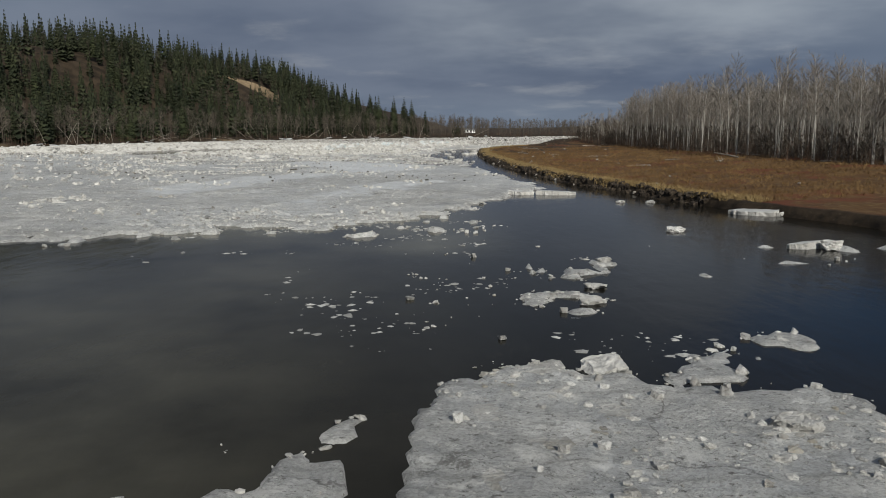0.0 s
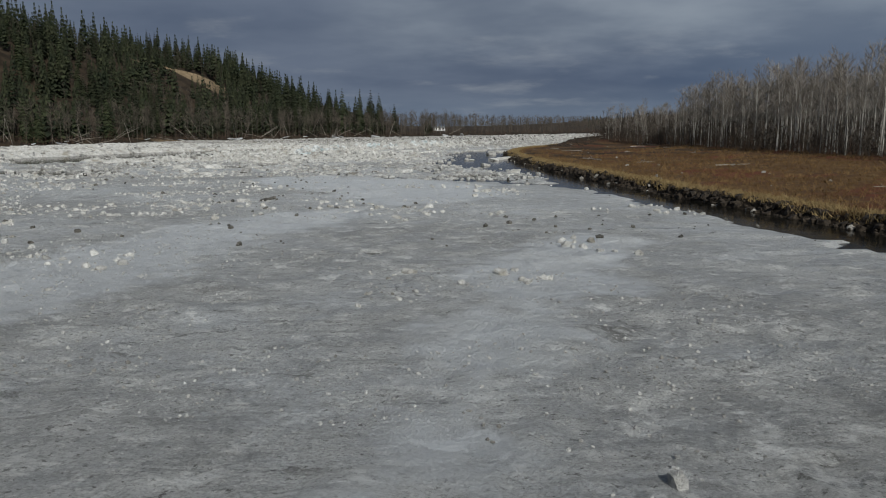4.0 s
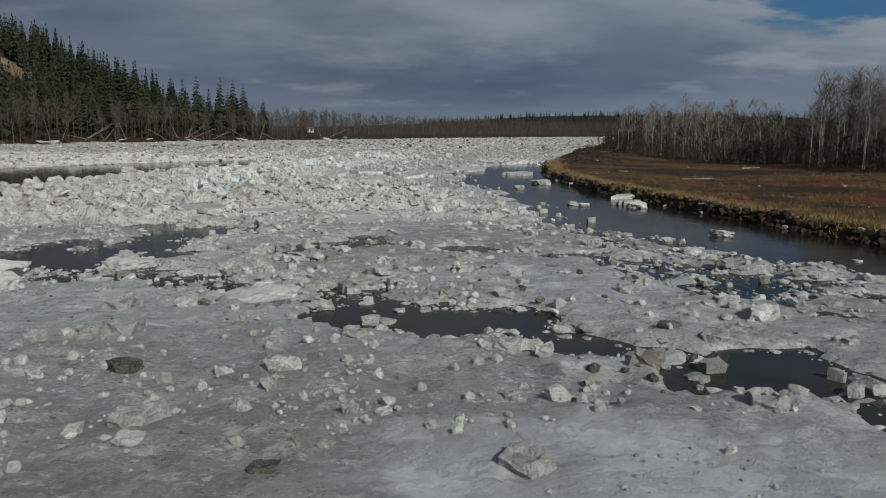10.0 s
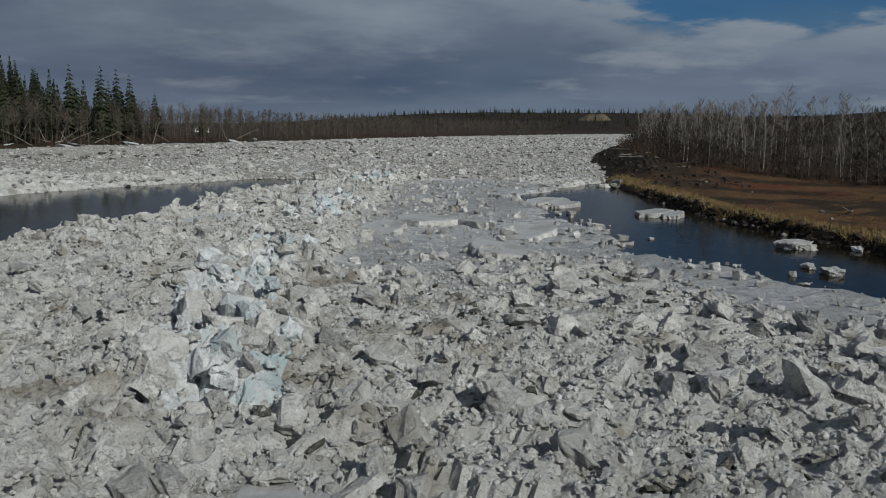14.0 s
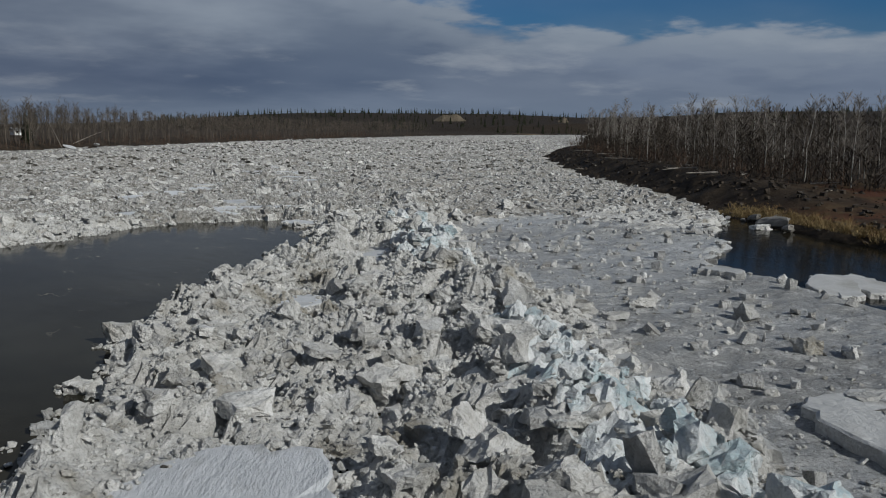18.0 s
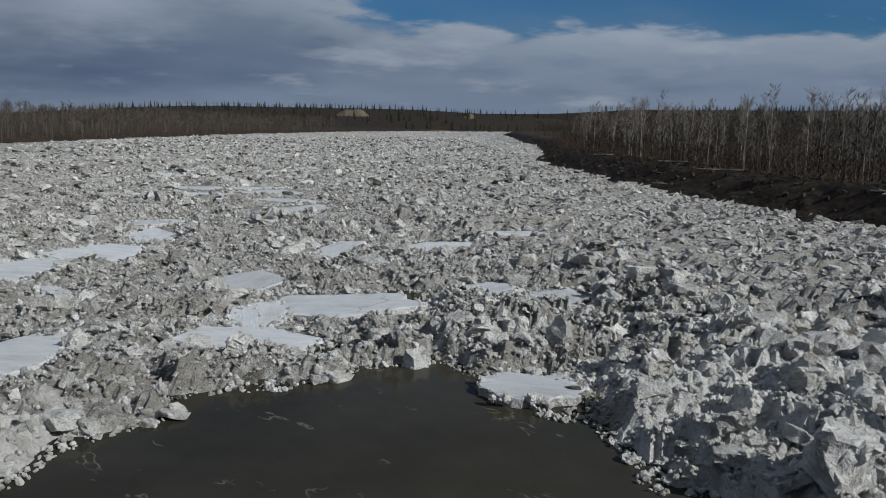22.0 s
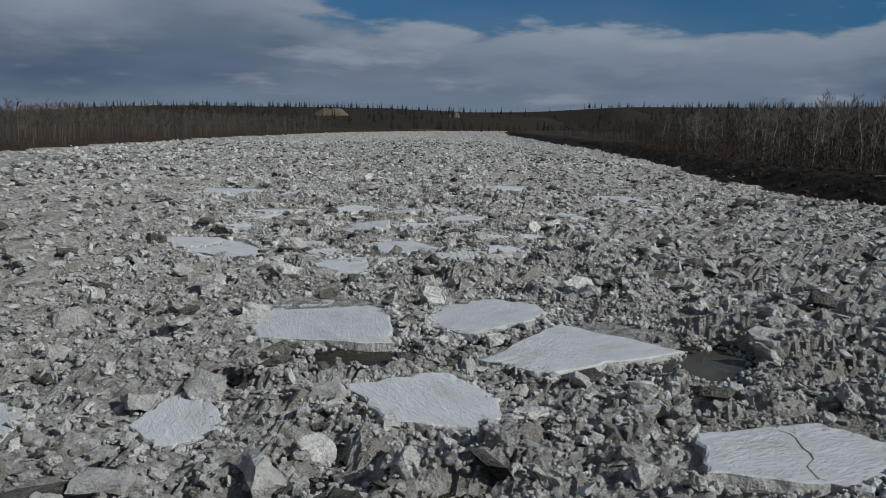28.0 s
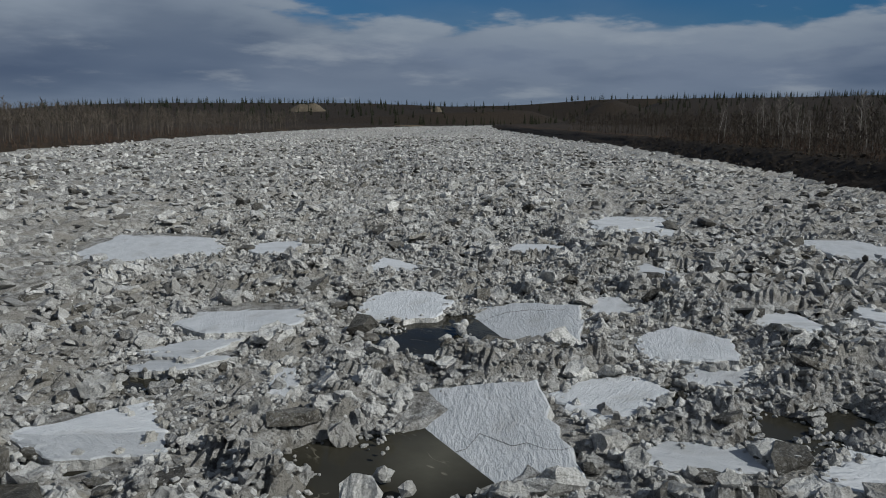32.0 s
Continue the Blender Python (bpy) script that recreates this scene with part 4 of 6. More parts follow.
def ice_field(x, y):
    """How far within the ice a place lies (negative: open water), and how broken the ice is there, 0 to 1."""
    n1, n2, n3, n4 = vn(x, y, 11, 1), vn(x, y, 3.6, 2), vn(x, y, 1.1, 3), vn(x, y, 0.5, 4)
    edge = 0.9 * n2 + 0.5 * n3 + 0.22 * n4
    south = y - np.interp(x, [-130, -16.58, -12.7, -8.41, -5.1, -2.91, -0.19, 0.88, 3.3, 6.02, 8.12, 12.18, 25.61], [40, 49.43, 54.31, 55.72, 55.65, 56.6, 58.5, 59.99, 62.88, 68.74, 76.58, 89.34, 117.16])
    east = np.interp(y, [57.82, 89.34, 103.38, 112.46, 127.55, 144.85, 155.11, 159.18, 167.4, 176.65, 192.97, 207.17, 215.32, 224.48, 234.65, 241.79, 249.91, 258, 900],
                     [10.86, 11.46, 9.86, 8.4, 7.05, 4.57, 1, -1.27, -3.89, -3.02, 0.35, 1.31, 2.09, 5.41, 8.69, 18.21, 29.36, 60, 3000]) - x
    lacy = smooth(10, 3, south)
    s = np.minimum(south * 0.30 + 0.3 * n1, east * 0.8) + edge * (1 - 0.5 * lacy) + lacy * (0.75 * n3 + 0.55 * n4 + 0.45 * vn(x, y, 1.9, 121))
    west = 0.35 + 1.5 * vn(x, y, 16, 5) + edge
    away = smooth(-30, -40, x + 3 * n1) * smooth(90, 120, y + 0.6 * x) * (1 - smooth(192, 215, y))
    s = np.where(away > 0, s * (1 - away) + np.minimum(s, west) * away, s)
    near = (np.interp(x, [-5.21, -1.06, 0.79, 2.35, 2.63, 3.09, 3.37, 5.4, 6.78, 8.63, 10.93, 12.32, 18.77, 28], [13.84, 22.88, 25.19, 26.76, 21.22, 20.3, 28.6, 32.48, 30.63, 30.26, 31.55, 29.52, 27.22, 21.22]) - y) * 0.5 + 0.55 * n2 + 0.75 * n3 + 0.6 * n4 - 0.5 * np.clip(vn(x, y, 1.7, 141) - 0.25, 0, 1)
    near = np.where(y < 40, near, -3)
    for px, py, r in FLOES:
        near = np.maximum(near, np.minimum(r - np.hypot(x - px, (y - py) * 1.2) + 0.75 * r * n3 + 0.5 * r * n4, 0.5))
    # between the sheet and the jam the ice is broken into patches with water between
    loose = np.where(x > -5, 0.2, 0.72) + 0.8 * vn(x, y, 6, 91) + 0.7 * vn(x, y, 2.2, 92) + 0.4 * n3 + 0.2 * n4
    zone = smooth(134, 142, y + 0.9 * (x + 10)) * (1 - smooth(168, 171.5, y)) + smooth(-4, 0, x) * smooth(168, 171, y) * (1 - smooth(205, 220, y))
    s = np.where(zone > 0.02, np.minimum(s, loose + 2.0 * (1 - np.clip(zone, 0, 1))), s)
    wisp = 1.15 - np.abs((x - np.interp(y, [32.29, 38.2, 43.12, 50.05, 57.9], [4.2, 3.35, 4.73, 4.12, 6.26])) * 0.55) + 0.7 * n2 - 0.3
    wisp = np.minimum(wisp, 0.20 - 1.1 * np.abs(n3 + 0.6 * n4 + 0.2 * n2))
    wisp = np.where((y > 33) & (y < 58), wisp, -3)
    lace = np.where((y > 28) & (y < 62) & (x > 7), 1.5 * n3 + 0.9 * n2 + 0.5 * n4 - 0.95 - 0.04 * np.abs(y - 42), -3)
    wisp = np.maximum(wisp, lace)
    s = np.maximum(s, np.maximum(near, np.minimum(wisp, 0.42)))
    s = np.minimum(s, -inside(x, y, LEAD) * 0.8 + 0.6 * n3 + 0.25 * n4)
    for px, py, r in POOLS:
        s = np.minimum(s, np.hypot(x - px, (y - py) * 1.25) - r * (1 + 0.35 * n3 + 0.25 * n2) + 0.1)
    # a frayed lead across the sheet
    lead2 = np.abs(y - np.interp(x, [-29.5, -18.34, -10.97, -5.48, -0.02, 5.42], [158.39, 150.17, 144.03, 137.85, 133.73, 130.58]) - 1.6 * n2) - 0.3 - 0.8 * n3
    s = np.where((x > -20) & (x < 6), np.minimum(s, lead2 + 1.6 * smooth(2, 6, x) + 1.2 * smooth(-16, -20, x)), s)
    xr = np.interp(y, RIDGE_Y, RIDGE_X)
    rough = smooth(250, 258, y + 2 * n2)
    left_of = smooth(0, 0.6, y - FRONT(x, y)) * smooth(3.4, 1.8, x - xr + 0.8 * n2)
    front = (0.66 + 0.22 * n1) * smooth(0, 0.6, y - FRONT(x, y)) * (1 - smooth(199, 207, y + 2 * n2)) * smooth(-3, -7, x + 1.5 * n2)
    rough = np.maximum(rough, np.maximum(left_of, front))
    rough = rough * (1 - 0.18 * smooth(258, 270, y))
    rough = np.maximum(rough, 0.75 * smooth(236, 246, y) * smooth(8, 20, x))
    rough = np.maximum(rough, 0.6 * smooth(190, 215, y) * smooth(-30, -42, x))
    rough = np.where(y < FRONT(x, y), 0.10 + 0.30 * (y < 40) * smooth(3, 5, x) * smooth(9, 7, x) + 0.16 * smooth(132, 142, y) + 0.12 * smooth(-28, -40, x), np.maximum(rough, 0.16))
    # water shows between the pieces of the dirty jam
    gaps = 1.45 + 1.25 * vn(x, y, 2.6, 101) + 0.6 * vn(x, y, 0.9, 102) + 2.5 * smooth(266, 260, y)
    s = np.where(y > 259, np.minimum(s, gaps), s)
    return s, rough


def ice_height(x, y):
    s, rough = ice_field(x, y)
    ox, oy, a, b, c, gap = cells(x, y, 1.5, 20)
    big = 0.26 * a ** 1.8 + ox * (b - 0.5) * 0.5 + oy * (c - 0.5) * 0.5 - 0.16 * np.exp(-((gap / 0.22) ** 2))
    ox, oy, a, b, c, gap = cells(x, y, 0.72, 40)
    small = 0.20 * a + ox * (b - 0.5) * 0.45 + oy * (c - 0.5) * 0.45 - 0.10 * np.exp(-((gap / 0.12) ** 2))
    ox, oy, a, b, c, gap = cells(x, y, 0.42, 60)
    small = small + 0.13 * a + ox * (b - 0.5) * 0.6 + oy * (c - 0.5) * 0.6 - 0.06 * np.exp(-((gap / 0.07) ** 2))
    xr = np.interp(y, RIDGE_Y, RIDGE_X)
    crest = 0.68 * np.exp(-(((x - xr) / 2.6) ** 2)) * smooth(180, 200, y) * (1 - smooth(258, 285, y))
    crest = crest + (0.16 + 0.20 * smooth(1.2, 0.2, y - FRONT(x, y)) * np.clip(0.5 + vn(x, y, 1.1, 130), 0, 1)) * smooth(0.0, 0.45, y - FRONT(x, y)) * smooth(188, 176, y) * smooth(-3, -6, x) * smooth(-44, -38, x)
    lumps = np.clip(vn(x, y, 4.5, 63) + 0.8 * vn(x, y, 1.2, 62) - 0.35, 0, 1)
    h = 0.08 + 0.07 * np.clip(s, 0, 1) + 0.035 * vn(x, y, 2.4, 6) + 0.02 * vn(x, y, 0.7, 7) + 0.13 * lumps + 0.05 * lumps * vn(x, y, 0.45, 64)
    seam = np.abs(vn(x, 0.7 * y, 5.5, 152) + 0.35 * vn(x, y, 1.4, 153))
    seam2 = np.abs(vn(x, 0.8 * y, 2.1, 154) + 0.35 * vn(x, y, 0.8, 155))
    h = h + (1 - rough) * (0.10 * smooth(0.11, 0.0, seam) + 0.06 * smooth(0.12, 0.0, seam2) * smooth(0.0, 0.4, vn(x, y, 9, 156) + 0.3))
    h = h + rough ** 1.4 * (big + small + 0.10 + 0.22 * vn(x, y, 7, 8) + 0.16 * vn(x, y, 3, 88)) + crest
    fine = smooth(24, 14, np.abs(x - np.interp(y, XC_Y, XC_X) - 6 * smooth(200, 260, y)))
    h = h + rough * (0.10 + 0.10 * fine) * (0.9 * vn(x, y, 0.55, 97) + 0.6 * vn(x, y, 0.33, 98))
    h = np.where(y < 42, 0.055 + 0.30 * (h - 0.08) + 0.035 * (vn(x, y, 0.6, 55) + 0.7 * vn(x, y, 0.3, 56)) * smooth(0.1, 0.6, s), h)
    shelf = smooth(0.0, 0.35 + 0.7 * rough, s)
    h = -0.25 + (h + 0.25) * shelf
    near = plate_near(x, y) * (s > 0)
    return h * (1 - near) + np.minimum(h, 0.13) * near, s, rough


fresh = lambda x, y: (np.abs(x - np.interp(y, RIDGE_Y, RIDGE_X) - 0.2) < 1.25 + 0.6 * vn(x, y, 1.3, 135)) & (y > 186) & (y < 250) & (vn(x, y, 8, 68) > -0.35)


v = np.concatenate([np.arange(9, 62, 0.26), np.arange(62, 169, 0.30), np.arange(169, 350, 0.175), np.arange(350, 385, 0.3), np.geomspace(385.3, 880, 150)])
side = np.concatenate([np.arange(0, 9, 0.20), np.arange(9, 15, 0.30), np.geomspace(15.3, 190, 60)])
u = np.concatenate([-side[:0:-1], side])
Yi, Ui = np.meshgrid(v, u, indexing="ij")
Xi = np.interp(Yi, XC_Y, XC_X) + 6 * smooth(200, 260, Yi) + Ui
Zi, Si, Ri = ice_height(Xi, Yi)
keep = (Zi > -0.2) & (right_bank(Xi, Yi) < 1.5) & (left_bank(Xi, Yi) < 4)
me, used = grid_mesh("ice_sheet", Xi, Yi, Zi, M_SHEET, keep)
xs, ys = Xi.ravel()[used], Yi.ravel()[used]
band = np.maximum(np.maximum(inside(xs, ys, SNOW_BAND), inside(xs, ys, SNOW_STREAK) + 0.5), inside(xs, ys, DRIFT) - 0.6) + 1.4 * vn(xs, ys, 3.2, 142) + 0.8 * vn(xs, ys, 0.9, 143) + 0.5 * vn(xs, ys, 0.4, 144)
crust = np.repeat(smooth(-0.7, 1.1, band).reshape(-1, 1), 4, 1).astype(np.float32)
me.color_attributes.new("crust", "FLOAT_COLOR", "POINT").data.foreach_set("color", crust.ravel())
me.materials.append(M_BED)
me.materials.append(M_WHITE_RUBBLE)
fr = np.zeros(len(me.polygons), np.int32)
mid = np.zeros(len(me.polygons) * 3, np.float32)
me.polygons.foreach_get("center", mid)
mid = mid.reshape(-1, 3)
_, rr = ice_field(mid[:, 0], mid[:, 1])
fr[rr + 0.12 * vn(mid[:, 0], mid[:, 1], 1.5, 9) > 0.45] = 1
fr[(fr == 1) & (mid[:, 1] + 0.3 * mid[:, 0] < 262 + 7 * vn(mid[:, 0], mid[:, 1], 7, 10))] = 2
me.materials.append(M_CLEAR)
mx, my = mid[:, 0], mid[:, 1]
fr[fresh(mx, my) & (fr > 0)] = 3
me.polygons.foreach_set("use_smooth", fr < 1)
me.polygons.foreach_set("material_index", fr)
tagged(new("ice_sheet", me), "broken grey river ice, flat in places and heaped in others", "ice", kind="structure")

wx = np.unique(np.concatenate([np.linspace(-400, 1000, 29), np.arange(-60, 45, 1.5)]))
wy = np.unique(np.concatenate([np.linspace(-250, 960, 25), np.arange(0, 350, 1.5)]))
Xw, Yw = np.meshgrid(wx, wy)
me, _ = grid_mesh("water", Xw, Yw, np.zeros_like(Xw), M_WATER)
sw = ice_field(Xw, Yw)[0]
murk = smooth(-4.5, 0.3, sw + 0.8 * vn(Xw, Yw, 4, 17)) * smooth(112, 95, Yw) * smooth(46, 52, Yw + 0.3 * Xw) * smooth(8, 2, Xw) * 0.5 + 0.26 * smooth(75, 60, Yw) * smooth(7, -4, Xw)
murk = np.maximum(murk, 0.14 * smooth(262, 268, Yw))
murk = np.maximum(murk, 0.15 * smooth(165, 180, Yw) * smooth(2, -2, Xw))
murk = np.maximum(murk, 0.17 * smooth(128, 138, Yw) * smooth(180, 172, Yw) * smooth(8, 3, Xw))
for px, py in ((38.4, 339.9), (30.8, 334.5), (21.5, 306.4)):
    murk = np.maximum(murk, 0.5 * smooth(2.3, 0.5, np.hypot(Xw - px, Yw - py)))
tone = np.repeat(np.clip(murk, 0, 1).reshape(-1, 1), 4, 1).astype(np.float32)
me.color_attributes.new("murk", "FLOAT_COLOR", "POINT").data.foreach_set("color", tone.ravel())
tagged(new("water", me), "murky grey-brown open river water with faint ripples", "water", kind="structure")

rng = np.random.default_rng(7)
CHUNKS = [chunk(rng, s, 10) for s in (0.4, 0.5, 0.55, 0.6, 0.7, 0.7, 0.8, 0.9, 0.9, 0.28, 0.65, 0.75, 0.45, 0.85)]


def lump(g, slab, fine, cuts):
    """A weathered lump: a ball cut by random planes, roughened."""
    bm = bmesh.new()
    bmesh.ops.create_icosphere(bm, subdivisions=fine, radius=0.62)
    ways = [(Vector(g.normal(0, 1, 3)).normalized(), g.uniform(0.26, 0.44)) for _ in range(cuts)]
    off = Vector(g.uniform(-60, 60, 3))
    wide = g.uniform(0.65, 1.0)
    for q in bm.verts:
        for d, h in ways:
            q.co -= d * max(0.0, q.co.dot(d) - h)
        q.co += noise.noise_vector(q.co * 3.5 + off) * 0.09 + noise.noise_vector(q.co * 9.0 + off) * 0.05
        q.co = Vector((q.co.x, q.co.y * wide, q.co.z * slab))
    bm.verts.index_update()
    v = np.array([tuple(q.co) for q in bm.verts])
    t = np.array([[q.index for q in f.verts] for f in bm.faces])
    bm.free()
    return v, t


LUMPS = [rough_prism(rng, s * 0.8, 2, 0.12) for s in (0.5, 0.6, 0.7, 0.8, 0.9, 1.0, 0.45, 0.75, 0.65, 0.85)]


def crumb(g, slab):
    """A small knobbly crumb."""
    bm = bmesh.new()
    bmesh.ops.create_icosphere(bm, subdivisions=1, radius=0.55)
    bm.verts.index_update()
    v = np.array([tuple(q.co) for q in bm.verts]) * g.uniform(0.70, 1.14, (len(bm.verts), 1)) * (1, g.uniform(0.6, 1), slab)
    t = np.array([[q.index for q in f.verts] for f in bm.faces])
    bm.free()
    return v, t


SLABLETS = [rough_prism(rng, s, 2, 0.075) for s in (0.16, 0.2, 0.24, 0.28, 0.34, 0.42, 0.2, 0.3)]
CRUMBS = [crumb(rng, s) for s in (0.55, 0.6, 0.65, 0.7, 0.75, 0.8, 0.85, 0.9, 1.0, 0.6, 0.7, 0.8)]
FLAT_CRUMBS = [crumb(rng, s) for s in (0.3, 0.35, 0.4, 0.45, 0.5, 0.3)]


SHARDS = [chunk(rng, s, n) for s, n in ((0.14, 8), (0.18, 10), (0.2, 12), (0.26, 8), (0.3, 10), (0.16, 12), (0.36, 8), (0.24, 10), (0.45, 10), (0.2, 8))]


def scatter_ice(name, n, ylo, yhi, ulo, uhi, lo, hi, want, lean, label, mat, seed, sink=0.12, power=3.2, shapes=CHUNKS, flat=True):
    g = np.random.default_rng(seed)
    tries = int(n * 2.3)
    y = g.uniform(ylo, yhi, tries)
    x = np.interp(y, XC_Y, XC_X) + g.uniform(ulo, uhi, tries)
    z, s, r = ice_height(x, y)
    ok = want(x, y, s, r, g.random(tries)) & ~plate_cover(x, y, -0.5 * g.random(tries) ** 1.5) & (right_bank(x, y) < 0.3) & (left_bank(x, y) < 0.5)
    x, y, z = x[ok][:n], y[ok][:n], z[ok][:n]
    z = np.where(plate_cover(x, y, 0.05), np.maximum(z, 0.17), z)
    m = len(x)
    size = lo + (hi - lo) * g.random(m) ** power
    V, T = spread(shapes, g.integers(0, len(shapes), m), np.stack([x, y, np.maximum(z, 0.0) + size * sink], -1), turns(g, m, lean), size)
    return tagged(new(name, tri_mesh(name, V, T, mat, flat)), label, "ice rubble", kind="stuff")


jam = lambda x, y, s, r, q: (s > 0.08) & (q < 1.3 * r ** 1.5)
ridge = lambda x, y, s, r, q: (np.abs(x - np.interp(y, RIDGE_Y, RIDGE_X) - 0.5) < 2.2 + 1.5 * q) & (s > 0.2)
crest = lambda x, y, s, r, q: fresh(x, y) & (s > 0.2)
white = lambda f: (lambda x, y, s, r, q: f(x, y, s, r, q) & (~fresh(x, y) | (q < 0.22)) & (y + 0.3 * x < 264 + 6 * q))
dirty = lambda f: (lambda x, y, s, r, q: f(x, y, s, r, q) & (y + 0.3 * x > 258 + 6 * q))
scatter_ice("ice_shards", 15000, 170, 270, -13, 20, 0.10, 0.32, white(jam), 0.8, "crumbled white ice of the jam's front", M_WHITE_RUBBLE, 11, power=2.2, shapes=SHARDS)
scatter_ice("ice_rubble", 26000, 170, 270, -13, 20, 0.06, 0.26, white(jam), 0.9, "knobbly white ice crumbs of the jam's front", M_WHITE_RUBBLE, 115, power=1.9, shapes=CRUMBS)
scatter_ice("ice_rubble", 30000, 170, 262, -11, 14, 0.04, 0.16, white(jam), 0.9, "fine white ice crumbs of the jam's front", M_WHITE_RUBBLE, 136, sink=0.2, power=1.4, shapes=CRUMBS)
# brown mud patches, whose dark colour also paints in crevices of the front
scatter_ice("ice_rubble", 2600, 172, 262, -13, 18, 0.08, 0.5, lambda x, y, s, r, q: (s > 0.2) & (r > 0.45) & (vn(x, y, 3.2, 137) + 0.6 * vn(x, y, 1.0, 138) > 0.3), 0.8, "muddy brown and crevice-dark ice pieces of the jam's front", M_MUD_AND_GAP, 139, sink=0.1, power=2.6, shapes=SHARDS)
scatter_ice("ice_rubble", 700, 170, 270, -13, 20, 0.3, 0.9, white(jam), 0.7, "jumbled white ice lumps of the jam's front", M_WHITE_RUBBLE, 111, sink=0.14, power=2.2, shapes=LUMPS)
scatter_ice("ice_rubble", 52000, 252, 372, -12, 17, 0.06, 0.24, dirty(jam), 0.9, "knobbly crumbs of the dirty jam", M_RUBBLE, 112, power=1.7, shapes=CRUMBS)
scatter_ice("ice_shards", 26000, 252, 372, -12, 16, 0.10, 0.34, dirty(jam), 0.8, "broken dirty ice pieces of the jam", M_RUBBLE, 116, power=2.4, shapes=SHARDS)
scatter_ice("ice_rubble", 600, 250, 360, -13, 20, 0.3, 0.85, dirty(jam), 0.8, "jumbled dirty ice lumps of the jam", M_RUBBLE, 113, sink=0.14, power=2.2, shapes=LUMPS)
scatter_ice("ice_shards", 4200, 255, 400, -16, 30, 0.12, 0.55, dirty(jam), 0.7, "paler ice pieces among the dirty rubble", M_WHITE_RUBBLE, 114, sink=0.2, power=2.2, shapes=SHARDS)
scatter_ice("ice_rubble", 3000, 255, 390, -14, 24, 0.12, 0.45, dirty(jam), 0.9, "mud-covered ice pieces among the rubble", M_MUD_AND_GAP, 117, sink=0.15, power=2.0, shapes=SHARDS)
scatter_ice("ice_shards", 1000, 258, 375, -14, 20, 0.32, 1.4, dirty(jam), 0.55, "tilted fragments of broken ice plates in the rubble", M_WHITE_RUBBLE, 118, sink=0.10, power=2.6, shapes=SLABLETS)
scatter_ice("ice_shards", 900, 172, 264, -16, 20, 0.32, 1.5, white(jam), 0.55, "tilted fragments of broken ice plates in the jam's front", M_WHITE_RUBBLE, 119, sink=0.10, power=2.6, shapes=SLABLETS)
scatter_ice("ice_shards", 420, 186, 272, -26, 22, 0.4, 1.25, ridge, 0.7, "upended ice slabs of the pressure ridge", M_WHITE_RUBBLE, 120, sink=0.14, power=1.8, shapes=SLABLETS)
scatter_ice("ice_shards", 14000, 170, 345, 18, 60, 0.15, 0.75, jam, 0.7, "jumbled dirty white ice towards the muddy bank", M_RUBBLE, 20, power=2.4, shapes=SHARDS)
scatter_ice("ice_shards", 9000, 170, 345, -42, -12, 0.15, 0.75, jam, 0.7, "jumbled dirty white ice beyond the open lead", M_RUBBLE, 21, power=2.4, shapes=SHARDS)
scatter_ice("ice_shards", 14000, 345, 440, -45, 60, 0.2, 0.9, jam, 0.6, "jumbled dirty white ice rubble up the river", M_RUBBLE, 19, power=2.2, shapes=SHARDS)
scatter_ice("ice_shards", 7000, 362, 540, -75, 75, 0.4, 1.2, jam, 0.5, "upended plates in the rubble up the river", M_WHITE_RUBBLE, 157, sink=0.12, power=1.8, shapes=SHARDS)
# dark-coloured pieces added for contrast, in place of the dark gaps between plates
scatter_ice("ice_rubble", 3500, 300, 520, -60, 60, 0.4, 1.5, jam, 0.4, "dark ice pieces standing in for gaps in the rubble up the river", M_MUD_AND_GAP, 158, sink=0.06, power=1.8, shapes=SHARDS)
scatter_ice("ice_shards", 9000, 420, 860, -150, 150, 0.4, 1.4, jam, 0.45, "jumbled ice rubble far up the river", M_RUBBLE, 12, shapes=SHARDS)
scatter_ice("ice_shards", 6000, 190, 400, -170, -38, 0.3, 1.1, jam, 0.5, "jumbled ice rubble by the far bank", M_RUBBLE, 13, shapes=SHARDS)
scatter_ice("ice_rubble", 700, 180, 285, -30, 22, 0.3, 1.0, ridge, 0.8, "heaped ice of the pressure ridge", M_WHITE_RUBBLE, 18, sink=0.2, power=2.0, shapes=LUMPS)
scatter_ice("ice_rubble", 1500, 186, 250, -24, 20, 0.22, 0.95, crest, 0.8, "fresh blue-white ice along the ridge crest", M_CLEAR, 65, sink=0.36, power=1.8, shapes=LUMPS + SHARDS[6:9])
strewn = lambda x, y, s, r, q: (s > 0.1) & (vn(x, y, 7, 61) + 0.7 * vn(x, y, 2, 103) + 0.35 * smooth(-8, -16, x - np.interp(y, XC_Y, XC_X)) + 0.35 * smooth(132, 142, y) > 0.35 + 0.6 * q)
scatter_ice("ice_crumbs", 6500, 62, 174, -26, 34, 0.07, 0.5, strewn, 0.3, "rounded white slush lumps strewn on the flat ice", M_WHITE_RUBBLE, 14, sink=0.1, power=2.8, shapes=CRUMBS)
scatter_ice("ice_crumbs", 3600, 104, 171, -16, 12, 0.06, 0.34, lambda x, y, s, r, q: (s > 0.1) & (vn(x, y, 4, 146) + 0.7 * vn(x, y, 1.2, 147) - 0.5 * (inside(x, y, SNOW_BAND) > 0) + 0.3 * smooth(2, -6, x - np.interp(y, XC_Y, XC_X)) > 0.25), 0.3, "rounded slush lumps lying in clusters on the wet ice", M_WHITE_RUBBLE, 148, sink=0.12, power=2.2, shapes=CRUMBS)
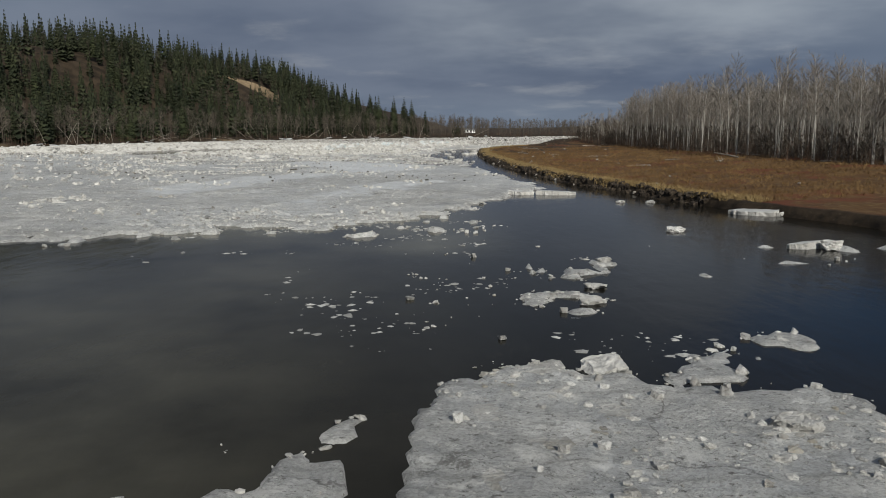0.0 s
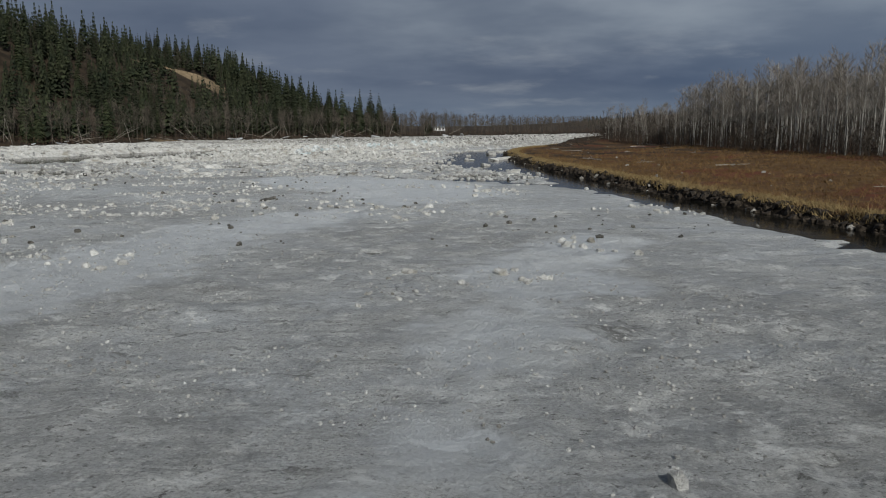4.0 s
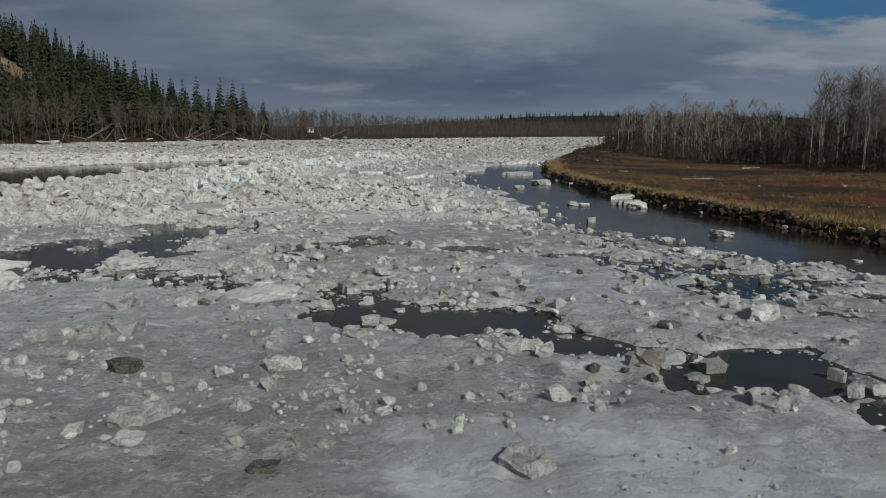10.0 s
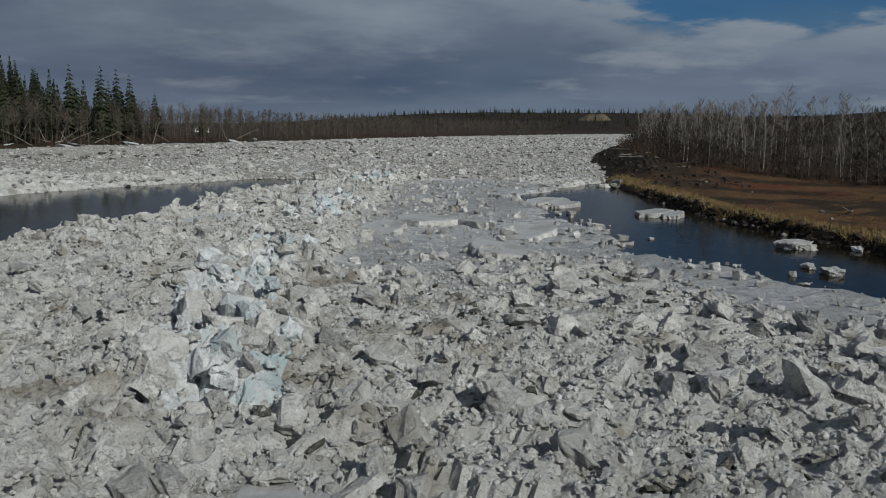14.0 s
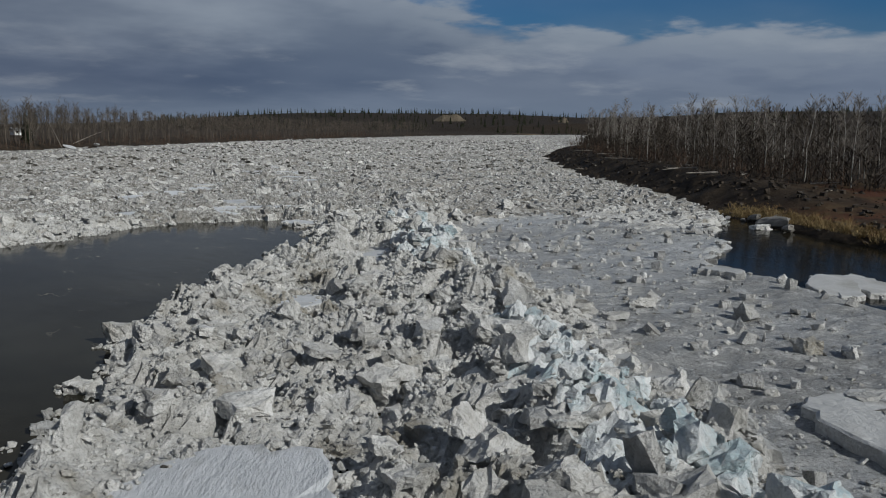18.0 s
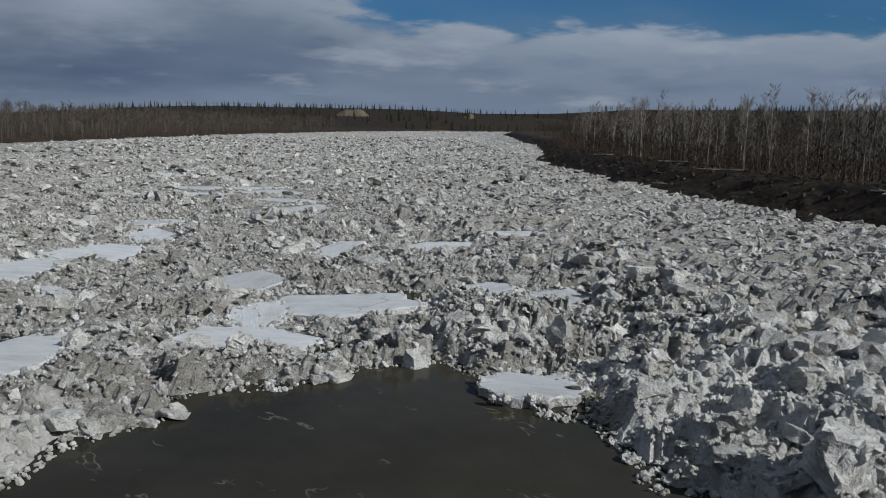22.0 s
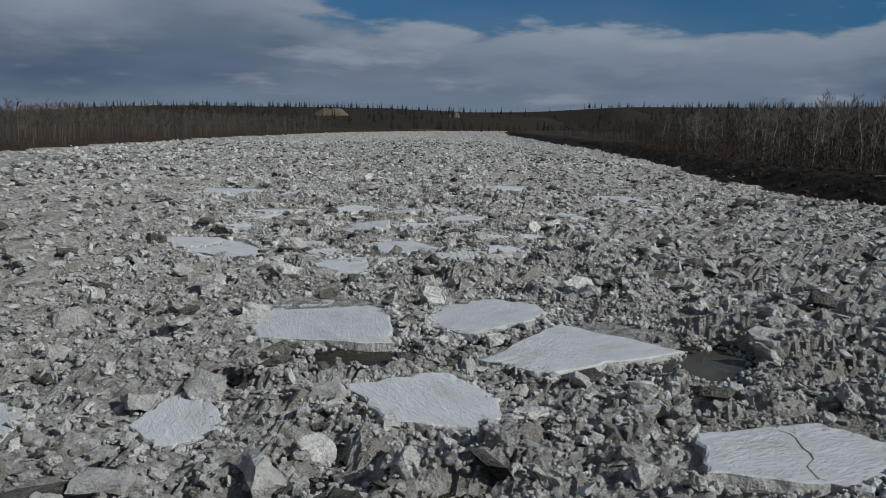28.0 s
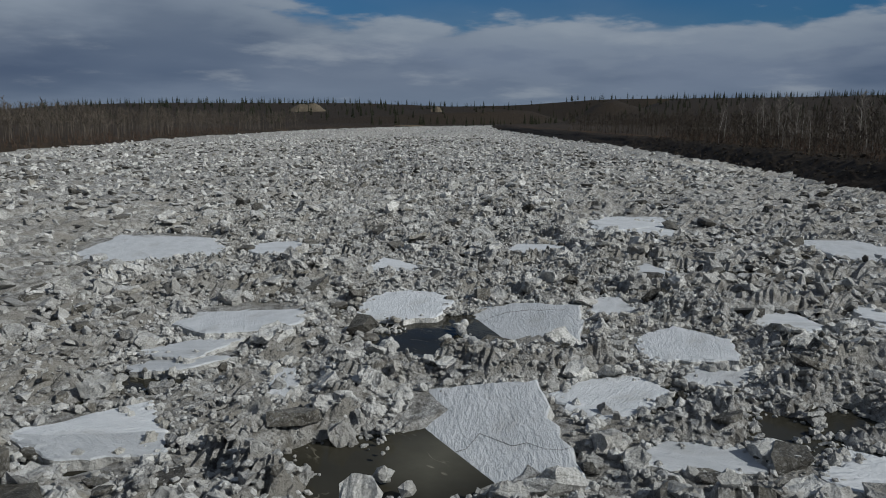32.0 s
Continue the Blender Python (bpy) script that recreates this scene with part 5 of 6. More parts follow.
scatter_ice("ice_crumbs", 9000, 56, 171, -14, 16, 0.03, 0.12, lambda x, y, s, r, q: (s > 0.1) & (vn(x, y, 5, 149) + 0.8 * vn(x, y, 1.4, 150) > 0.1), 0.4, "fine grey grit of ice on the flat sheet", M_RUBBLE, 151, sink=0.15, power=2.0, shapes=CRUMBS)
scatter_ice("ice_crumbs", 450, 62, 174, -24, 30, 0.25, 0.75, strewn, 0.15, "larger rounded ice lumps on the flat ice", M_WHITE_RUBBLE, 104, sink=0.05, power=2.2, shapes=LUMPS[:2] + LUMPS[6:7])
scatter_ice("ice_crumbs", 550, 92, 174, -26, 34, 0.06, 0.4, lambda x, y, s, r, q: (s > 0.1) & (vn(x, y, 9, 105) > -0.2), 0.4, "dark mud-covered lumps on the flat ice", M_MUD_AND_GAP, 106, sink=0.1, power=3, shapes=CRUMBS)
scatter_ice("ice_crumbs", 4500, 137, 174, -20, 36, 0.07, 0.45, lambda x, y, s, r, q: (s > -0.25) & (s < 0.8), 0.12, "grey slush cakes between the pools", M_RUBBLE, 107, sink=0.0, power=2.6, shapes=FLAT_CRUMBS)
scatter_ice("ice_crumbs", 220, 137, 174, -24, 30, 0.4, 1.1, lambda x, y, s, r, q: (s > -0.3), 0.1, "eroded flat ice cakes between the pools", M_RUBBLE, 108, sink=0.03, power=2.0, shapes=LUMPS[:1] + LUMPS[6:7])
scatter_ice("ice_crumbs", 2600, 70, 200, -70, -14, 0.12, 0.9, lambda x, y, s, r, q: (s > -0.6) & (q < 0.3 + 2 * (r - 0.1)), 0.4, "slush and ice pieces in the broken western ice", M_RUBBLE, 15, sink=0.05)
scatter_ice("ice_crumbs", 2600, 136, 174, -18, 34, 0.06, 0.7, lambda x, y, s, r, q: (s > -0.1) & (s < 0.7), 0.2, "broken slush round the pools", M_RUBBLE, 69, sink=0.0, power=4, shapes=FLAT_CRUMBS)
scatter_ice("ice_crumbs", 1500, 174, 250, 0, 40, 0.08, 0.7, lambda x, y, s, r, q: (s > 0.0) & (r < 0.5), 0.4, "small ice pieces on the flat shore ice", M_RUBBLE, 16, power=4.5)
scatter_ice("ice_crumbs", 4200, 12, 62, -8, 14, 0.05, 0.34, lambda x, y, s, r, q: (s > 0.02) & (vn(x, y, 2.5, 94) + 0.7 * vn(x, y, 0.9, 109) > -0.1 + 0.4 * q), 0.3, "knobbly slush lumps on the rotten ice", M_WHITE_RUBBLE, 95, sink=-0.02, power=2.6, shapes=FLAT_CRUMBS + CRUMBS[:3])
scatter_ice("ice_crumbs", 1500, 30, 64, -6, 12, 0.06, 0.5, lambda x, y, s, r, q: (s > -2.6) & (vn(x, y, 2.5, 96) + 0.6 * vn(x, y, 0.9, 93) > 0.35), 0.05, "thin slush flakes afloat on the dark water", M_SLAB_BITS, 99, sink=-0.12, power=2, shapes=FLAT_CRUMBS)
scatter_ice("ice_crumbs", 2600, 54, 90, -16, 24, 0.06, 0.4, lambda x, y, s, r, q: (s > -0.35) & (s < 0.9) & (vn(x, y, 3, 122) > -0.3), 0.08, "thin slush on the rotting edge of the sheet", M_WHITE_RUBBLE, 123, sink=-0.08, power=2.4, shapes=FLAT_CRUMBS)
scatter_ice("ice_crumbs", 1300, 14, 66, -14, 26, 0.04, 0.35, lambda x, y, s, r, q: (s > -0.15) & (q < 0.6), 0.4, "slush lumps on the rotten ice", M_RUBBLE, 17, power=3)
scatter_ice("ice_crumbs", 1200, 135, 235, 0, 38, 0.1, 0.8, lambda x, y, s, r, q: (s > -1.6) & (s < 0.2) & (vn(x, y, 4, 66) > -0.1), 0.12, "thin broken ice along the side channel", M_RUBBLE, 67, sink=0.02, power=2)


# ---------- plates and blocks ----------
RING = 40


def plate_mesh(g, l, w, thick):
    """A slab with straight broken edges, a crusted top and steep chipped sides."""
    n, k = RING, int(g.choice([4, 5, 5, 8]))
    corner = (np.arange(k) + g.uniform(-0.26, 0.26, k)) * 2 * np.pi / k + g.uniform(0, 6.28)
    c, q = np.cos(corner), np.sin(corner)
    far = g.uniform(0.90, 1.10, k) / (np.abs(c) ** 3.2 + np.abs(q) ** 3.2) ** (1 / 3.2)
    cx, cy = c * far * l / 2, q * far * w / 2
    m = n // k
    a, f = np.arange(n) // m % k, (np.arange(n) % m) / m
    b = (a + 1) % k
    px, py = cx[a] * (1 - f) + cx[b] * f, cy[a] * (1 - f) + cy[b] * f
    px, py = px + g.normal(0, 0.045, n), py + g.normal(0, 0.045, n)
    nip = g.random(n) < 0.10
    px, py = px * np.where(nip, 0.93, 1.0), py * np.where(nip, 0.93, 1.0)
    rings = []
    for f, z in ((0.0, 0.0), (0.35, 0.0), (0.72, 0.0), (0.965, -0.005), (1.0, -0.06), (1.008, -0.5), (0.97, -1.0)):
        zz = z if z > -0.04 else z * thick
        j = g.normal(0, 0.012, n) if f > 0.9 else np.zeros(n)
        rings.append(np.stack([px * f + (f > 1) * g.normal(0, 0.03, n), py * f + (f > 1) * g.normal(0, 0.03, n), zz + j], -1))
    V = np.concatenate([rings[0].mean(0)[None]] + rings[1:])
    T = [[0, 1 + i, 1 + (i + 1) % n] for i in range(n)]
    for r in range(len(rings) - 2):
        a, b = 1 + r * n, 1 + (r + 1) * n
        for i in range(n):
            j = (i + 1) % n
            T += [[a + i, b + i, b + j], [a + i, b + j, a + j]]
    return V, np.array(T)


g = np.random.default_rng(21)
for cx, cy, l, w, a in PLATES:
    V, T = plate_mesh(g, l, w, 0.55)
    me = tri_mesh("ice_plate", V, T, M_SLAB if cy < 200 else M_SNOW)
    me.materials.append(M_BLOCK)
    side = np.zeros(len(T), np.int32)
    side[RING * 7:] = 1
    me.polygons.foreach_set("material_index", side)
    ob = new("ice_plate", me)
    rx, ry = TIPPED.get((cx, cy), (g.normal(0, 1.6), g.normal(0, 1.6)))
    ob.matrix_world = pose(cx, cy, 0.14 if (cx, cy) in TIPPED else 0.21 + g.uniform(-0.05, 0.05), rx, ry, a)
    if l > 4.4 and g.random() < 0.3:
        # a crack that runs across the plate
        p = np.linspace(-0.40, 0.40, 12) * w
        q = g.uniform(-0.2, 0.2) * l + np.cumsum(g.normal(0.01 * l, 0.035 * l, 12))
        wide = g.uniform(0.012, 0.03) * np.sin(np.linspace(0.25, 2.9, 12))
        V = np.concatenate([np.stack([q - wide, p, np.full(12, 0.006)], -1), np.stack([q + wide, p, np.full(12, 0.006)], -1)])
        part("crack", tri_mesh("crack", V, np.array([t for i in range(11) for t in ([i, 12 + i, 13 + i], [i, 13 + i, i + 1])]), M_MUD_AND_GAP), ob, "dark wet crack")
    big = "large" if l > 5 else "small"
    tagged(ob, big + " snow-crusted ice plate lying flat among rubble", "ice plate", "ice plates in the jam")


# crumbs pushed up along the edges of the plates
P = []
for cx, cy, l, w, a in PLATES:
    m = int(7 * (l + w))
    t = g.uniform(0, 2 * np.pi, m)
    r = (np.abs(np.cos(t)) ** 3.2 + np.abs(np.sin(t)) ** 3.2) ** (-1 / 3.2) * g.uniform(0.93, 1.06, m)
    p, q, ca, sa = np.cos(t) * r * l / 2, np.sin(t) * r * w / 2, math.cos(radians(a)), math.sin(radians(a))
    P.append(np.stack([cx + p * ca - q * sa, cy + p * sa + q * ca, np.full(m, 0.20)], -1))
P = np.concatenate(P)
V, T = spread(CRUMBS, g.integers(0, len(CRUMBS), len(P)), P, turns(g, len(P), 0.9), 0.08 + 0.30 * g.random(len(P)) ** 2)
tagged(new("ice_rubble", tri_mesh("ice_rubble", V, T, M_WHITE_RUBBLE)), "ice crumbs pushed up along the edges of the plates", "ice rubble", kind="stuff")


# flat slabs stranded in the channel and beside the ridge: middle, length, width, heading
SLABS = [(9.6, 79.7, 2.36, 1.18, 5), (12.44, 79.66, 3.27, 1.27, 0), (23.23, 64.27, 3.11, 1.46, 150), (20.57, 49.55, 2.21, 0.92, 10),
    (8.5, 227.35, 4.36, 1.94, 60), (7.05, 227.96, 4.07, 1.94, 40), (10.68, 217.85, 4.34, 2.12, 30), (7.56, 224.72, 3.48, 1.45, 30),
    (5.39, 232.38, 3.11, 1.56, 70), (11.18, 216.19, 3.37, 1.54, 40), (8.03, 185.03, 2.83, 1.32, 20), (6.17, 180.46, 2.45, 1.22, 10),
    (-5.05, 215.21, 4.8, 1.15, 100), (-9.84, 223.01, 8.87, 2.12, 75), (-7.03, 217.55, 5.77, 3.84, 75), (-11.22, 213.76, 4.79, 2.87, 70),
    (-3.99, 210.15, 5.74, 3.82, 60), (-8.39, 204.55, 4.76, 3.05, 80)]
for cx, cy, l, w, a in SLABS:
    V, T = plate_mesh(g, l, w, 0.6)
    me = tri_mesh("ice_slab", V, T, M_SLAB)
    me.materials.append(M_BLOCK)
    side = np.zeros(len(T), np.int32)
    side[RING * 7:] = 1
    me.polygons.foreach_set("material_index", side)
    z = float(ice_height(np.array([cx]), np.array([cy]))[0][0])
    ob = new("ice_slab", me)
    ob.matrix_world = pose(cx, cy, max(z, 0.0) + 0.30, g.normal(0, 2.5), g.normal(0, 2.5), a)
    tagged(ob, "thick grey ice slab " + ("stranded in shallow water" if z < 0.02 else "broken off beside the pressure ridge"), "ice slab", "ice slabs")


def block_mesh(g, slab):
    """A broken block of ice with chipped, melted edges."""
    return tri_mesh("ice_block", *rough_prism(g, slab, 6, 0.085), M_BLOCK)


BLOCKS = [block_mesh(g, s) for s in (0.34, 0.45, 0.55, 0.4, 0.7, 0.5, 0.45, 0.35, 0.6, 0.5)]
CLEAR = []
for me in BLOCKS[:5]:
    c = me.copy()
    c.materials.clear()
    c.materials.append(M_CLEAR)
    CLEAR.append(c)


DIRTY, n_dirty = [], 0
for me in BLOCKS[5:8]:
    c = me.copy()
    c.materials.clear()
    c.materials.append(M_MUD_AND_GAP)
    DIRTY.append(c)


def set_block(me, x, y, size, z, rx, ry, rz, label, group, flat=1.0):
    ob = new("ice_block", me)
    ob.matrix_world = pose(x, y, z, rx, ry, rz) @ Matrix.Diagonal((*[size] * 2, size * flat, 1))
    return tagged(ob, label, "ice block", group)


# blocks afloat or stranded in the side channel and on the flat ice: x, y, size
STRANDED = [(13.62, 80.02, 1), (16.38, 72.47, 1), (18.6, 72.39, 0.91), (15.99, 55.64, 1.37), (21.41, 48.96, 1.1), (24.7, 63.68, 1.1),
    (10.14, 44.81, 0.92), (7.61, 30.08, 1.57), (10.47, 26.29, 1.11), (8.46, 37.33, 1.11), (9.05, 39.89, 1.01), (2.03, 180.37, 1.32),
    (3.52, 197, 1.14), (3.03, 163.43, 1.67), (4.3, 146.1, 1.83), (-2.28, 149, 1.28), (-29.17, 154.56, 1.85), (-27.32, 140.55, 1.28),
    (5.75, 177.98, 1.69), (8.05, 201.46, 1.52), (3.32, 195.61, 0.95)]
STRANDED += [(2.49, 179.73, 1.13), (-1.35, 161.44, 1.2), (-26.5, 155.02, 1.38), (3.22, 195.39, 1.23), (7.78, 202.02, 2.19), (10.4, 200.05, 1.33),
    (2.49, 212.54, 1.53), (2.19, 212.04, 1.25), (22.68, 242.23, 1.77), (-5.74, 219.39, 1.83), (-43.43, 195.28, 2.08), (-17.75, 109.52, 0.63),
    (-17.16, 115.85, 0.54), (-23.31, 150.55, 0.83), (-16.8, 154.65, 1.2), (-15.51, 155.25, 0.92), (-23.65, 139.9, 0.64), (-15.25, 130.9, 0.45)]
for i, (x, y, sz) in enumerate(STRANDED):
    z = float(ice_height(np.array([x]), np.array([y]))[0][0])
    sz = sz * 0.8
    set_block(BLOCKS[i % 10], x, y, sz, max(z, 0.0) + 0.06 * sz, g.normal(0, 6), g.normal(0, 6), g.uniform(0, 360),
              "grey-white ice block " + ("stranded in the side channel" if z < 0.02 else "lying on the flat ice"), "stranded ice blocks", 0.62)

for x, y, sz in ((-16.84, 113.54, 0.68), (-16.5, 114.54, 0.72), (-21.53, 138.24, 0.55), (-24.26, 144.18, 0.73), (-10.61, 145.05, 0.64)):
    z = float(ice_height(np.array([x]), np.array([y]))[0][0])
    set_block(DIRTY[n_dirty % 3], x, y, sz, max(z, 0.0) + 0.08 * sz, g.normal(0, 6), g.normal(0, 6), g.uniform(0, 360), "mud-covered dark ice lump lying on the flat ice", "mud-covered ice lumps", 0.7)
    n_dirty += 1
for x, y, sz in ((-18.28, 113.36, 0.9), (-21.11, 151.51, 2.21), (-30.22, 156.78, 2.59), (-34.11, 157.1, 2.04), (-27.73, 143.4, 1.65), (-30.74, 148.29, 1.56),
    (-25.8, 158.9, 1.85), (-32.57, 152.95, 1.48)):
    z = float(ice_height(np.array([x]), np.array([y]))[0][0])
    set_block(BLOCKS[0], x, y, sz, max(z, 0.0) + 0.05, g.normal(0, 3), g.normal(0, 3), g.uniform(0, 360), "thick flat ice cake with an eroded layered edge", "stranded ice blocks", 0.75)

# the largest blocks of the jam
n = 0
while n < 300:
    y = g.uniform(173, 262) if n < 190 else g.uniform(262, 345)
    x = float(np.interp(y, XC_Y, XC_X)) + g.uniform(-14, 26)
    X, Y = np.array([x]), np.array([y])
    z, s, r = ice_height(X, Y)
    if s[0] < 0.5 or r[0] < 0.5 or plate_cover(X, Y, 0.3)[0]:
        continue
    ridge = abs(x - float(np.interp(y, RIDGE_Y, RIDGE_X)))
    sz = g.uniform(0.5, 0.85) + 0.6 * g.random() ** 3 if y < 262 else g.uniform(0.4, 0.75)
    fresh = ridge < 2.0 and 190 < y < 245
    set_block((CLEAR if fresh and g.random() < 0.5 else BLOCKS)[n % 5], x, y, sz, float(z[0]) + 0.2 * sz, g.normal(0, 35), g.normal(0, 30), g.uniform(0, 360),
              "fresh blue-white ice block on the ridge" if fresh else "dirty white ice block tilted in the jam", "ice blocks of the jam")
    n += 1


# ---------- trees ----------
def limb(V, T, p, q, r0, r1, sides=3):
    d = (q - p) / (np.linalg.norm(q - p) + 1e-9)
    a = np.cross(d, (0.3, 0.1, 1.0) if abs(d[2]) < 0.9 else (1.0, 0.2, 0.0))
    a /= np.linalg.norm(a)
    b = np.cross(d, a)
    base = len(V)
    for c, r in ((p, r0), (q, r1)):
        for k in range(sides):
            t = 2 * np.pi * k / sides
            V.append(c + r * (np.cos(t) * a + np.sin(t) * b))
    for k in range(sides):
        j = (k + 1) % sides
        T.append([base + k, base + j, base + sides + j])
        T.append([base + k, base + sides + j, base + sides + k])


def ribbon(V, T, p, q, r):
    d = (q - p) / (np.linalg.norm(q - p) + 1e-9)
    a = np.cross(d, g.normal(0, 1, 3))
    a *= r / (np.linalg.norm(a) + 1e-9)
    base = len(V)
    V += [p + a, p - a, q]
    T += [[base, base + 1, base + 2]]


def bare_tree(g, height, boughs, twigs, lean=0.04, low=0.35, r=0.085, thick=1.0):
    """A leafless aspen: corners and triangles of its trunk and of its crown."""
    tv, tt, cv, ct = [], [], [], []
    bend = g.normal(0, lean, 2)
    pts = [np.array([bend[0] * h * h * height + 0.05 * g.normal() * (h > 0), bend[1] * h * h * height + 0.05 * g.normal() * (h > 0), h * height]) for h in np.linspace(0, 1, 6)]
    if thick == 1.0:
        for i in range(5):
            limb(tv, tt, pts[i], pts[i + 1], r * (1 - 0.17 * i), r * (1 - 0.17 * (i + 1)), 5)
    else:
        limb(tv, tt, pts[0], pts[3], r, r * 0.55, 3)
        limb(tv, tt, pts[3], pts[5], r * 0.55, r * 0.15, 3)
    for _ in range(boughs):
        f = low + (0.98 - low) * g.random() ** 0.8
        k = min(int(f * 5), 4)
        p = pts[k] + (pts[k + 1] - pts[k]) * (f * 5 - k)
        t, up = g.uniform(0, 6.28), g.uniform(0.6, 1.5)
        d = np.array([np.cos(t), np.sin(t), up])
        d /= np.linalg.norm(d)
        ln = height * g.uniform(0.10, 0.20) * (1.25 - 0.7 * f)
        q = p + d * ln
        limb(cv, ct, p, q, 0.022, 0.008) if thick == 1.0 else ribbon(cv, ct, p, q, 0.03 * thick)
        for _ in range(twigs):
            h = g.uniform(0.3, 1.0)
            e = d + g.normal(0, 0.45, 3) + (0, 0, 0.25)
            ribbon(cv, ct, p + d * ln * h, p + d * ln * h + e / np.linalg.norm(e) * ln * g.uniform(0.35, 0.75), 0.014 * thick)
    return (np.array(tv), np.array(tt)), (np.array(cv), np.array(ct))


def spruce(g, height, tiers=15, width=0.17, fan=10, lite=False):
    """A spruce: trunk, and a crown of drooping boughs with ragged ends."""
    tv, tt, cv, ct = [], [], [], []
    limb(tv, tt, np.zeros(3), np.array([0, 0, height * 0.97]), height * 0.011, 0.01, 5)
    for k in range(tiers):
        f = 0.06 + 0.92 * k / (tiers - 1)
        n = fan if f < 0.7 else max(fan - 3, 4)
        for i in range(n):
            a = 2 * np.pi * (i + 0.5 * (k % 2)) / n + g.uniform(-0.25, 0.25)
            r = height * width * (1.02 - f) ** 0.85 * g.uniform(0.6, 1.12) * (0.72 if f < 0.14 else 1) + 0.12
            z = height * f + g.uniform(-0.2, 0.2)
            d = np.array([np.cos(a), np.sin(a), 0])
            s = np.array([-np.sin(a), np.cos(a), 0])
            drop = r * g.uniform(0.22, 0.5)
            root, tip = np.array([0, 0, z + 0.25 * r]), d * r + np.array([0, 0, z - drop])
            mid = d * r * 0.62 + np.array([0, 0, z - drop * 0.35])
            wd = r * g.uniform(0.26, 0.40)
            base = len(cv)
            if lite:
                cv += [root, mid * 1.1 + s * wd * 1.5, mid * 1.1 - s * wd * 1.5, tip, mid - np.array([0, 0, 0.4 * r])]
                ct += [[base, base + 1, base + 2], [base + 1, base + 3, base + 2], [base, base + 4, base + 3]]
                continue
            cv += [root, mid + s * wd, mid - s * wd, tip + s * wd * 0.3, tip - s * wd * 0.35, mid + np.array([0, 0, 0.12 * r]), mid - np.array([0, 0, 0.30 * r])]
            ct += [[base, base + 1, base + 5], [base, base + 5, base + 2], [base + 1, base + 3, base + 5], [base + 5, base + 4, base + 2], [base + 1, base + 6, base + 3], [base + 6, base + 2, base + 4]]
    return (np.array(tv), np.array(tt)), (np.array(cv), np.array(ct))


def tree_thing(name, trunk, crown, m_trunk, m_crown, label, category, group):
    root = new(name)
    part("trunk", tri_mesh("trunk", *trunk, m_trunk), root)
    part("crown", tri_mesh("crown", *crown, m_crown), root)
    return tagged(root, label, category, group)


g = np.random.default_rng(33)
ASPEN = [bare_tree(g, g.uniform(10.5, 13.0), 44, 11, 0.05, 0.34) for _ in range(7)]
YOUNG = [bare_tree(g, g.uniform(6.0, 7.5), 34, 9, 0.07, 0.26, 0.05) for _ in range(5)]
SPRUCE = [spruce(g, 13.0, 17, w) for w in (0.15, 0.17, 0.20, 0.22, 0.18)]


def joined(pair):
    (a, b), (c, e) = pair
    return np.concatenate([a, c]), np.concatenate([b, e + len(a)])


def ground_at(x, y):
    return float(ground_height(np.array([x]), np.array([y]))[0])


def plant(kinds, made, x, y, scale, turn):
    """One more tree of a kind that is already built, or the first of it."""
    k = int(g.integers(0, len(kinds)))
    m = pose(x, y, ground_at(x, y) - 0.08, 0, 0, turn) @ Matrix.Diagonal((scale, scale, scale, 1))
    if k not in made:
        made[k] = kinds[k]()
        made[k].matrix_world = m
        return made[k]
    ob = copy_thing(made[k], pose(0, 0, 0))
    ob.matrix_world = m
    return ob


def along_right(y, back):
    """A place that lies that far behind the right-hand waterline."""
    s = (float(np.interp(y + 4, XR_Y, XR_X)) - float(np.interp(y - 4, XR_Y, XR_X))) / 8
    q = 1 / math.sqrt(1 + s * s)
    return float(np.interp(y, XR_Y, XR_X)) + back * q, y - back * s * q


def along_left(y, back):
    s = (float(np.interp(y + 8, XL_Y, XL_X)) - float(np.interp(y - 8, XL_Y, XL_X))) / 16
    q = 1 / math.sqrt(1 + s * s)
    return float(np.interp(y, XL_Y, XL_X)) - back * q, y + back * s * q


aspen_kinds = [lambda p=p: tree_thing("aspen", *p, M_BARK_PALE, M_TWIG, "tall bare aspen with pale grey trunk on the meadow's edge", "tree", "aspens behind the meadow") for p in ASPEN]
young_kinds = [lambda p=p: tree_thing("young_aspen", *p, M_BARK_PALE, M_TWIG, "thin bare young aspen on the muddy bank", "tree", "young aspens on the bank") for p in YOUNG]
spruce_kinds = [lambda p=p: tree_thing("spruce", *p, M_BARK_DARK, M_NEEDLE, "dark green spruce on the far wooded bank", "tree", "spruces of the far bank") for p in SPRUCE]
made = {}
for _ in range(170):
    y = g.uniform(85, 222)
    x, yy = along_right(y, float(tree_line(y)) + 14 * g.random() ** 1.6)
    plant(aspen_kinds, made, x, yy, g.uniform(0.8, 1.08) * float(np.interp(y, [85, 140, 198, 228], [1.05, 1.0, 0.98, 0.70])), g.uniform(0, 360))
for _ in range(26):
    y = g.uniform(245, 385)
    x, yy = along_right(y, float(tree_line(y)) + 2 + 22 * g.random())
    plant(aspen_kinds, made, x, yy, g.uniform(0.66, 0.84), g.uniform(0, 360))
made = {}
for _ in range(170):
    y = g.uniform(222, 400)
    x, yy = along_right(y, float(tree_line(y)) + 1 + 16 * g.random() ** 1.5)
    plant(young_kinds, made, x, yy, g.uniform(0.75, 1.15), g.uniform(0, 360))
made = {}
